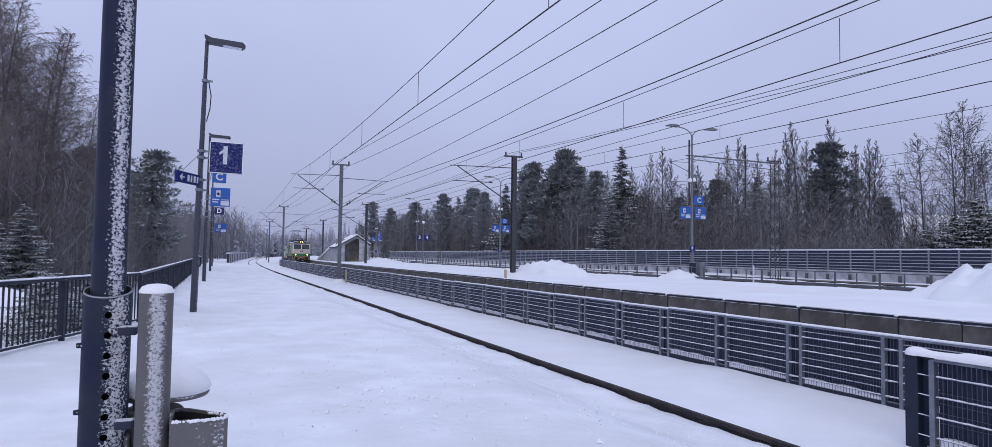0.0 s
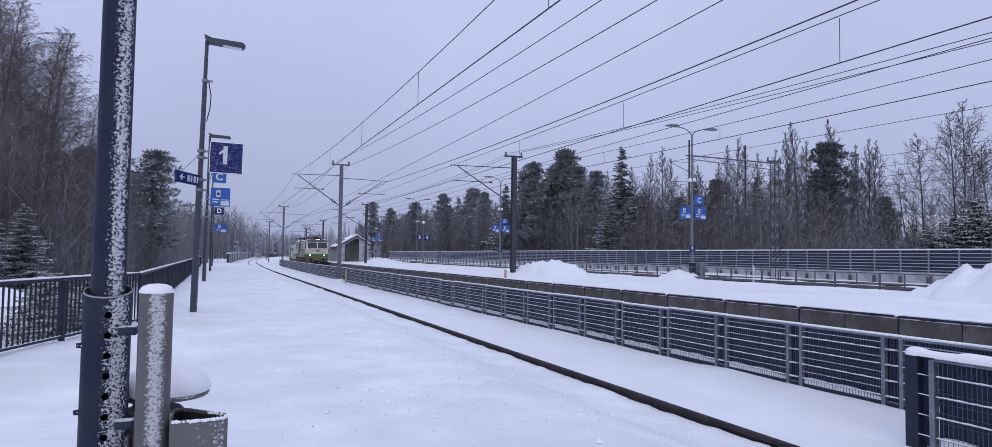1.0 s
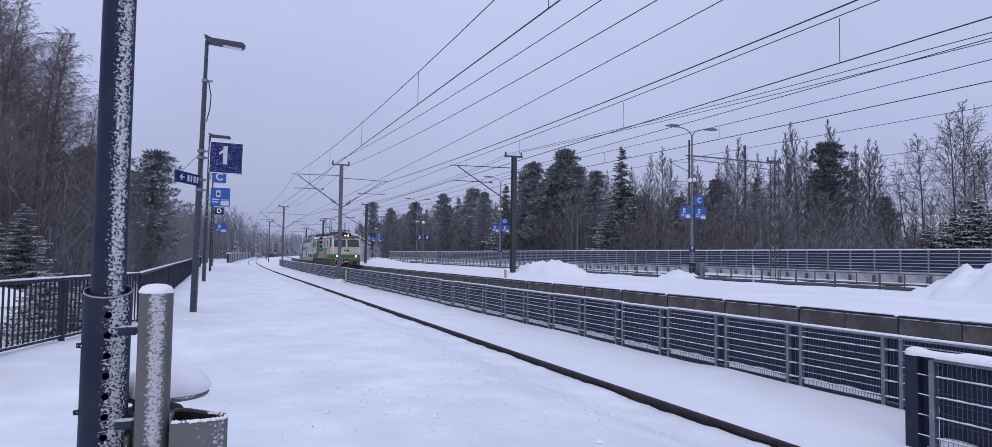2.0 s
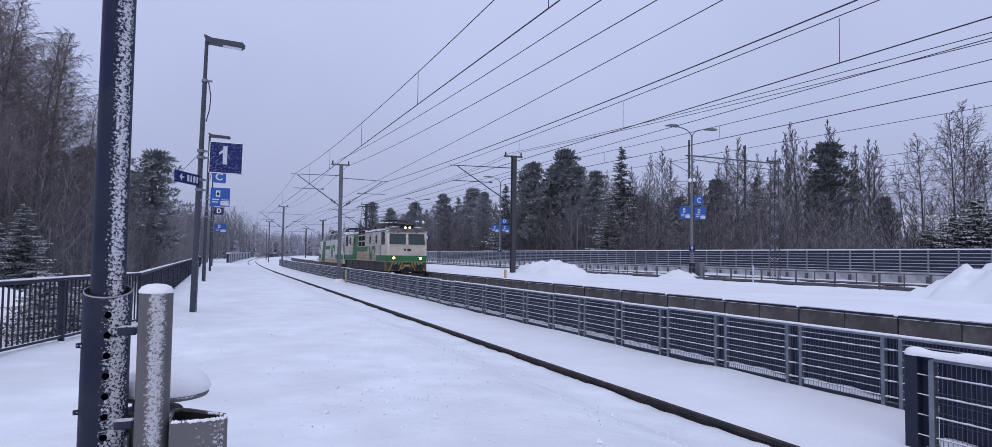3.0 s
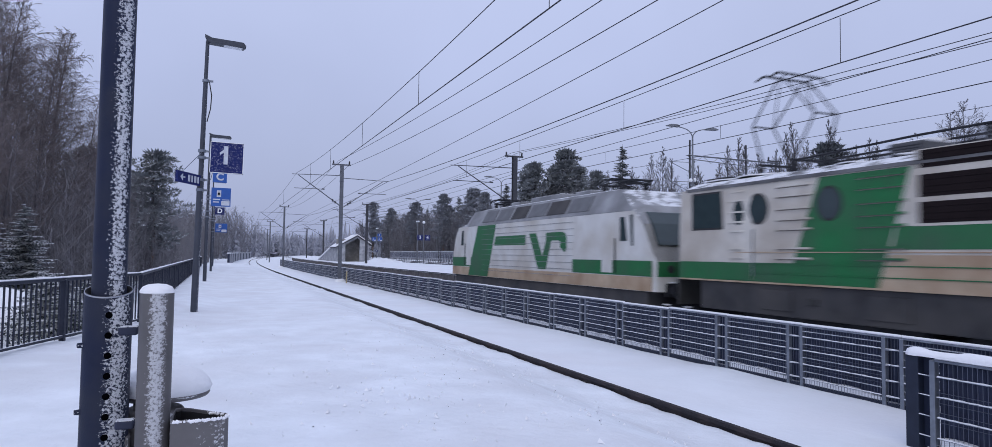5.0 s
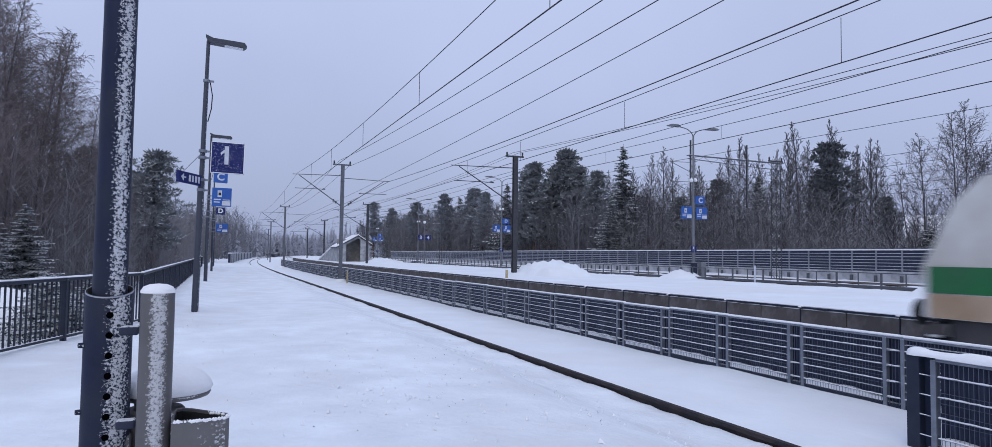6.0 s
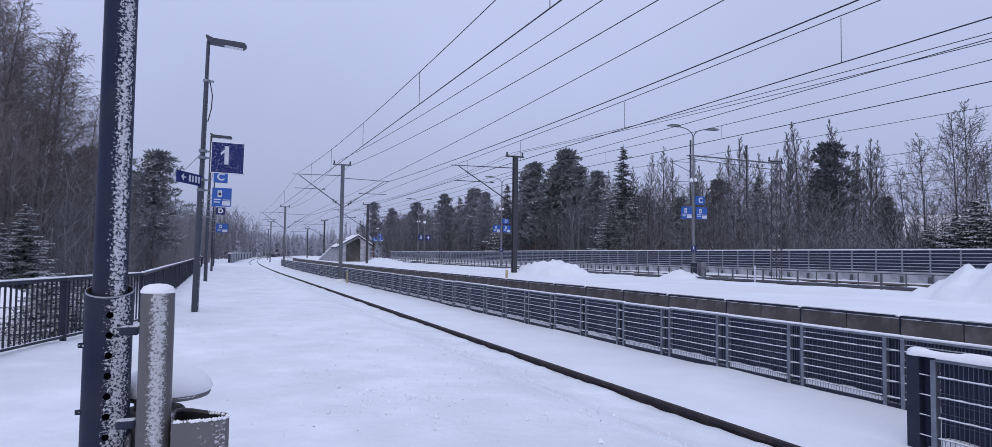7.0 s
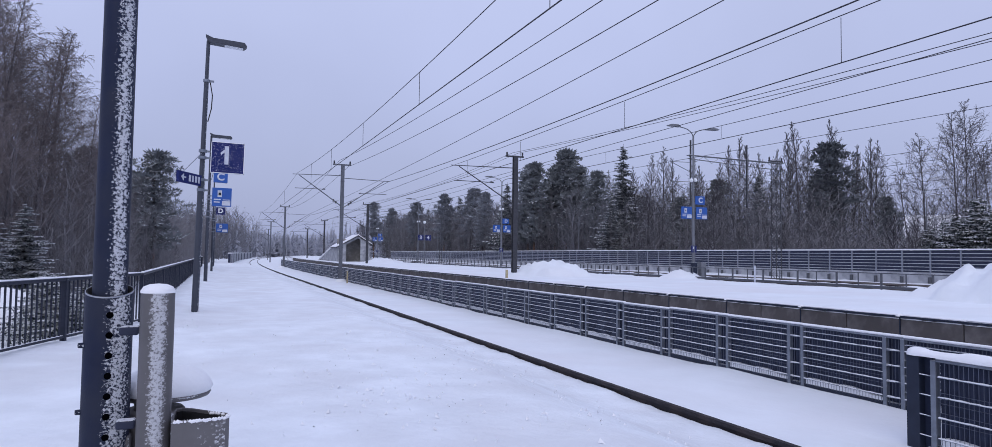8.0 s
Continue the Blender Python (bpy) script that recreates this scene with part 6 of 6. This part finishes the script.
part("arrow_head", bm, SIGN_GREY, exit_sign)
bm = bmesh.new()
tube(bm, (0, -0.05, 3.6), (-0.33, -0.7, 3.09), 0.008, 0.008, 5)
part("stay", bm, GALV, lamp)
lamp = platform_lamp(pose(-0.5, 32.67, 0.62, 0, 0.5, 0) @ Matrix.Scale(1.06, 4), "dark blue platform lamp post with section sign and information board")
sign = board(lamp, 0.15, 0.7, 4.2, 4.68, SIGN_BLUE, name="section_sign")
text(sign, "C", 0.42, (0.43, -0.09, 4.43), SIGN_GREY)
board(lamp, 0.12, 0.88, 3.2, 3.98, SIGN_BLUE, name="information_board", marks=INFO)
lamp = platform_lamp(pose(-0.4, 50, 0.62), "dark blue platform lamp post with small blue signs")
sign = board(lamp, 0.15, 0.75, 3.9, 4.4, SIGN_NAVY, name="section_sign")
text(sign, "D", 0.42, (0.45, -0.09, 4.15), SIGN_WHITE)
board(lamp, 0.2, 0.95, 2.7, 3.3, SIGN_BLUE, name="information_board", marks=INFO)
lamp = platform_lamp(pose(-0.4, 67, 0.62), "dark blue platform lamp post")

# ---- things on the island platform ----


def island_lamp(m, signs):
    ob = base("double_lamp", m, "grey double-armed station lamp post with blue signs", "lamp post", "lamps along the island platform")
    bm = bmesh.new()
    tube(bm, (0, 0, -0.1), (0, 0, 5.0), 0.10, 0.085, 14)
    tube(bm, (0, 0, 5.0), (0, 0, 9.3), 0.07, 0.055, 14)
    part("pole", bm, POLE_GREY, ob)
    for s in (-1, 1):
        bm = bmesh.new()
        pts = [Vector((s * (0.9 - 0.9 * math.cos(a)), 0, 9.2 + 0.62 * math.sin(a))) for a in (0, 0.35, 0.7, 1.05, 1.4)] + [Vector((s * 1.2, 0, 9.87))]
        pipe(bm, pts, 0.035, 8)
        part("arm", bm, POLE_GREY, ob)
        bm = bmesh.new()
        prism(bm, [(s * 1.1, 9.83), (s * 1.95, 9.85), (s * 2.0, 9.9), (s * 1.8, 9.97), (s * 1.3, 9.98), (s * 1.1, 9.92)], -0.16, 0.16, "y")
        part("lamp_head", bm, POLE_GREY, ob)
    bm = bmesh.new()
    for x in (-0.15, 0.16):
        bmesh.ops.create_icosphere(bm, subdivisions=2, radius=0.13, matrix=Matrix.Translation((x, 0, 6.45 + 0.1 * x)))
    part("loudspeaker", bm, SIGN_WHITE, ob, "pair of white loudspeakers")
    if signs:
        o = board(ob, 0.1, 0.85, 4.87, 5.42, SIGN_BLUE, name="section_sign")
        text(o, signs, 0.46, (0.5, -0.1, 5.14), SIGN_GREY)
        board(ob, -1.0, -0.16, 3.92, 4.7, SIGN_BLUE, name="information_board", marks=INFO)
        board(ob, 0.16, 1.05, 3.92, 4.7, SIGN_BLUE, name="information_board", marks=INFO)
        board(ob, -0.22, 0.2, 1.75, 2.2, SIGN_NAVY, name="small_sign", marks=INFO[1:2])
    return ob


POLE_GREY = material("pole_grey", (0.16, 0.17, 0.19), 0.5, metal=0.3, var=0.15, scale=6, frost=0.8, fedge=0.7, fscale=14)
island_lamp(pose(28.45, 36.1, 0.62), "C")
island_lamp(pose(28.4, 68.4, 0.62), "D")
island_lamp(pose(28.2, 101.0, 0.62), "")
island_lamp(pose(29.0, 133.5, 0.62), "E")
for dx, w, h in ((-0.3, 0.12, 1.1), (0.32, 0.2, 1.15)):
    bm = bmesh.new()
    box(bm, 28.4 + dx - w, 28.4 + dx + w, 35.4, 35.8, 0.5, 0.62 + h, 0.03)
    tagged(part("utility_cabinet", bm, POLE_GREY if dx > 0 else DARK_PLATE), "upright metal utility cabinet beside the station lamp", "cabinet")
for x, y, z, w, h in ((15.4, 36.2, 0.68, 0.06, 0.52), (27.3, 29.4, 0.62, 0.035, 1.0), (8.22, 47.2, -0.05, 0.045, 0.85)):
    ob = base("marker_post", pose(x, y, z), "short pale marker post standing in snow", "post", "marker posts")
    bm = bmesh.new()
    box(bm, -w, w, -w, w, -0.1, h, 0.01)
    part("shaft", bm, MARKER if x < 20 else SIGN_GREY, ob)
    bm = bmesh.new()
    snow_ridge(bm, -w, w, w, 0.03, h, x, 0, 0.03)
    part("snow_cap", bm, SNOW_CAP, ob)
ob = base("number_post", pose(28.3, 98.0, 0.62), "slim post with two dark blue track number signs", "sign post")
bm = bmesh.new()
tube(bm, (0, 0, -0.1), (0, 0, 6.1), 0.08, 0.06, 10)
part("pole", bm, POLE_GREY, ob)
bm = bmesh.new()
bmesh.ops.create_icosphere(bm, subdivisions=2, radius=0.22, matrix=Matrix.Translation((0, 0, 6.2)))
part("globe", bm, SIGN_WHITE, ob, "white globe on top")
for s, ch in ((-1, "3"), (1, "4")):
    a, b = sorted((s * 0.14, s * 1.0))
    o = board(ob, a, b, 3.5, 4.35, SIGN_NAVY, name="track_sign")
    text(o, ch, 0.72, (s * 0.57, -0.1, 3.92), SIGN_GREY)

# stair house
ob = base("stair_house", pose(17.9, 112, 0.4, 0, 0, heading(112)), "grey gabled stair house with an open dark entrance and snowy roof", "stair house")
for nm, x0, x1, y0, y1, top in (("wall", 0.0, 0.18, 0, 7, 2.66), ("wall", 5.0, 5.18, 0, 7, 3.15), ("wall", 0.18, 5.0, 6.8, 7, 2.66)):
    bm = bmesh.new()
    box(bm, x0, x1, y0, y1, -0.1, top, 0.01)
    part(nm, bm, PLINTH, ob)
bm = bmesh.new()
prism(bm, [(0.0, 2.66), (3.2, 4.45), (5.18, 3.2), (4.8, 3.2), (3.2, 4.15), (0.5, 2.66)], -0.1, 0.1, "y")
part("gable", bm, PLINTH, ob)
for q in ([(-0.3, 2.52), (3.2, 4.5)], [(3.2, 4.5), (5.5, 3.0)]):
    for nm, lift, thick, mt, y0, y1 in (("roof", 0.0, 0.14, MAST_DARK, -0.4, 7.2), ("roof_snow", 0.145, 0.15, SNOW_CAP, -0.3, 7.1)):
        bm = bmesh.new()
        (ax, az), (bx, bz) = q
        prism(bm, [(ax, az + lift), (bx, bz + lift), (bx, bz + lift + thick), (ax, az + lift + thick)], y0, y1, "y")
        part(nm, bm, mt, ob)
bm = bmesh.new()
box(bm, 0.2, 4.98, 2.6, 2.8, -0.1, 4.0)
part("inner_wall", bm, CONCRETE, ob, "dark interior wall")
bm = bmesh.new()
prism(bm, [(3.6, -0.1), (4.995, -0.1), (4.995, 3.3), (3.6, 4.18)], -0.08, 0.08, "y")
part("front_wall", bm, PLINTH, ob, "pale wall beside the entrance")
bm = bmesh.new()
prism(bm, [(0.185, -0.1), (1.3, -0.1), (1.3, 3.36), (0.185, 2.75)], -0.08, 0.08, "y")
part("front_wall", bm, PLINTH, ob)
bm = bmesh.new()
prism(bm, [(7.05, 2.66), (7.05, 2.86), (26, 0.6), (26, 0.3)], -0.2, 5.2, "x")
part("stair_roof", bm, SNOW_CAP, ob, "long sloping roof over the stairs under snow")
bm = bmesh.new()
prism(bm, [(7.06, -0.1), (7.06, 2.62), (25.9, 0.28), (25.9, -0.1)], 0.0, 5.0, "x")
part("stair_side", bm, PLINTH, ob)

# low wall along the outside of the curve
ob = base("wall_outer", Matrix(), "low grey barrier wall along the curve, snow on top", "wall", "", "structure")
for k in range(26):
    y = 112 + 6 * k
    bm = bmesh.new()
    box(bm, -0.15, 0.15, 0, 5.98, -0.5, 1.75, 0.02)
    o = part("panel", bm, PLINTH if k % 3 else NOISE_PANEL, ob)
    o.matrix_local = pose(1.0 + bend(y), y, 0, 0, 0, heading(y))
    bm = bmesh.new()
    box(bm, -0.22, 0.22, 0, 5.98, 1.752, 1.9, 0.03)
    o = part("snow_cap", bm, SNOW_CAP, ob)
    o.matrix_local = pose(1.0 + bend(y), y, 0, 0, 0, heading(y))

# house and street lamps beyond the barrier
ob = base("house", pose(88, 60.5, 0.2, 0, 0, 35), "distant house with dark walls and snow-covered roof", "house")
bm = bmesh.new()
box(bm, -5, 5, -4, 4, -0.5, 4.6)
part("wall", bm, MAST_DARK, ob)
bm = bmesh.new()
prism(bm, [(-5.6, 4.4), (0, 7.6), (5.6, 4.4), (5.6, 4.75), (0, 7.95), (-5.6, 4.75)], -4.6, 4.6, "y")
part("roof", bm, SNOW_CAP, ob)
for x in (-3, 0, 3):
    bm = bmesh.new()
    box(bm, x - 0.6, x + 0.6, -4.06, -4.0, 1.4, 2.8)
    part("window", bm, LOCO_GLASS, ob)
for x, y, h in ((46.2, 83.2, 7.5), (46.5, 150, 8.0), (62, 44.4, 8.0)):
    ob = base("street_lamp", pose(x, y, 0.3), "slim grey street lamp with one curved arm", "street lamp", "street lamps beyond the barrier")
    bm = bmesh.new()
    tube(bm, (0, 0, -0.2), (0, 0, h - 0.6), 0.09, 0.06, 10)
    part("pole", bm, POLE_GREY, ob)
    bm = bmesh.new()
    pipe(bm, [Vector((0, 0, h - 0.6)), Vector((0.15, 0, h - 0.2)), Vector((0.6, 0, h)), Vector((1.6, 0, h + 0.12))], 0.045)
    part("arm", bm, POLE_GREY, ob)
    bm = bmesh.new()
    box(bm, 1.4, 2.3, -0.14, 0.14, h + 0.08, h + 0.2, 0.04)
    part("lamp_head", bm, POLE_GREY, ob)

for x, y in ((8.25, 50.0), (8.2, 99.6)):
    bm = bmesh.new()
    lathe(bm, [(0.55, -0.1), (0.42, 0.06), (0.3, 0.16), (0.2, 0.22), (0.0, 0.24)], 18, (x, y, -0.05))
    for v in bm.verts:
        v.co += 0.06 * Vector((noise.noise(v.co * 3), noise.noise(v.co * 3 + Vector((5, 0, 0))), 0))
    tagged(part("snow_mound", bm, SNOW_CAP), "small mound of snow round the foot of a mast", "snow")

# snow bank beyond the near platform's fence
bm = bmesh.new()
lathe(bm, [(3.2, -0.4), (2.8, 0.2), (2.2, 0.75), (1.4, 1.15), (0.7, 1.35), (0.0, 1.4)], 28, (-7.1, 27.2, -0.7))
for v in bm.verts:
    v.co += 0.3 * Vector((noise.noise(v.co * 0.8), noise.noise(v.co * 0.8 + Vector((5, 0, 0))), 0.6 * noise.noise(v.co * 1.3)))
tagged(part("snow_bank", bm, SNOW_CAP), "low rounded snow bank beyond the platform fence", "snow")

# grit and crumbs of snow on the platform
rr = random.Random(11)
for nm, mt, count, lo, hi, lab in (("grit", DARK_HOLE, 110, 0.004, 0.010, "scattered dark grit on trodden snow"), ("snow_crumb", SNOW_CAP, 420, 0.01, 0.035, "small crumbs of kicked-up snow")):
    w = Wood()
    for k in range(count):
        x, y = rr.uniform(-1.2, 2.9), rr.uniform(3.2, 17)
        if rr.random() < 0.45:
            x, y = 1.7 + rr.gauss(0, 0.5), 6.2 + rr.gauss(0, 1.2)
        if k % 2:
            x, y = rr.uniform(2.4, 5.4), rr.uniform(4.4, 16)
        s = rr.uniform(lo, hi)
        c = Vector((x, y, near_height(x, y) + s * 0.2))
        p = [c + Vector((rr.uniform(-1, 1) * s, rr.uniform(-1, 1) * s, rr.uniform(-0.2, 0.3) * s)) for _ in range(3)] + [c + Vector((0, 0, s))]
        for f in ((0, 1, 3), (1, 2, 3), (2, 0, 3), (0, 1, 2)):
            w.blade(*(p[i] for i in f))
    tagged(new(nm, w.mesh(nm, mt)), lab, "grit" if nm == "grit" else "snow", "", "stuff")

# ---- what moves ----
SPEED, APPROACH, FRONT = 26.4, 26.0, 13.38


def motions():
    rows_a, rows_b = [], []
    for i in range(33):
        t = i * 0.25
        for rows, behind in ((rows_a, 0.0), (rows_b, 18.96)):
            y = FRONT + (APPROACH if t < 4.4 else SPEED) * (4.4 - t) + behind
            mid = y + 9
            rows.append((t, pose(T2 + bend(mid) - 9 * math.sin(radians(-heading(mid))), y, 0, 0, 0, heading(mid))))
    walk(loco_front, rows_a)
    walk(loco_rear, rows_b)


motions()
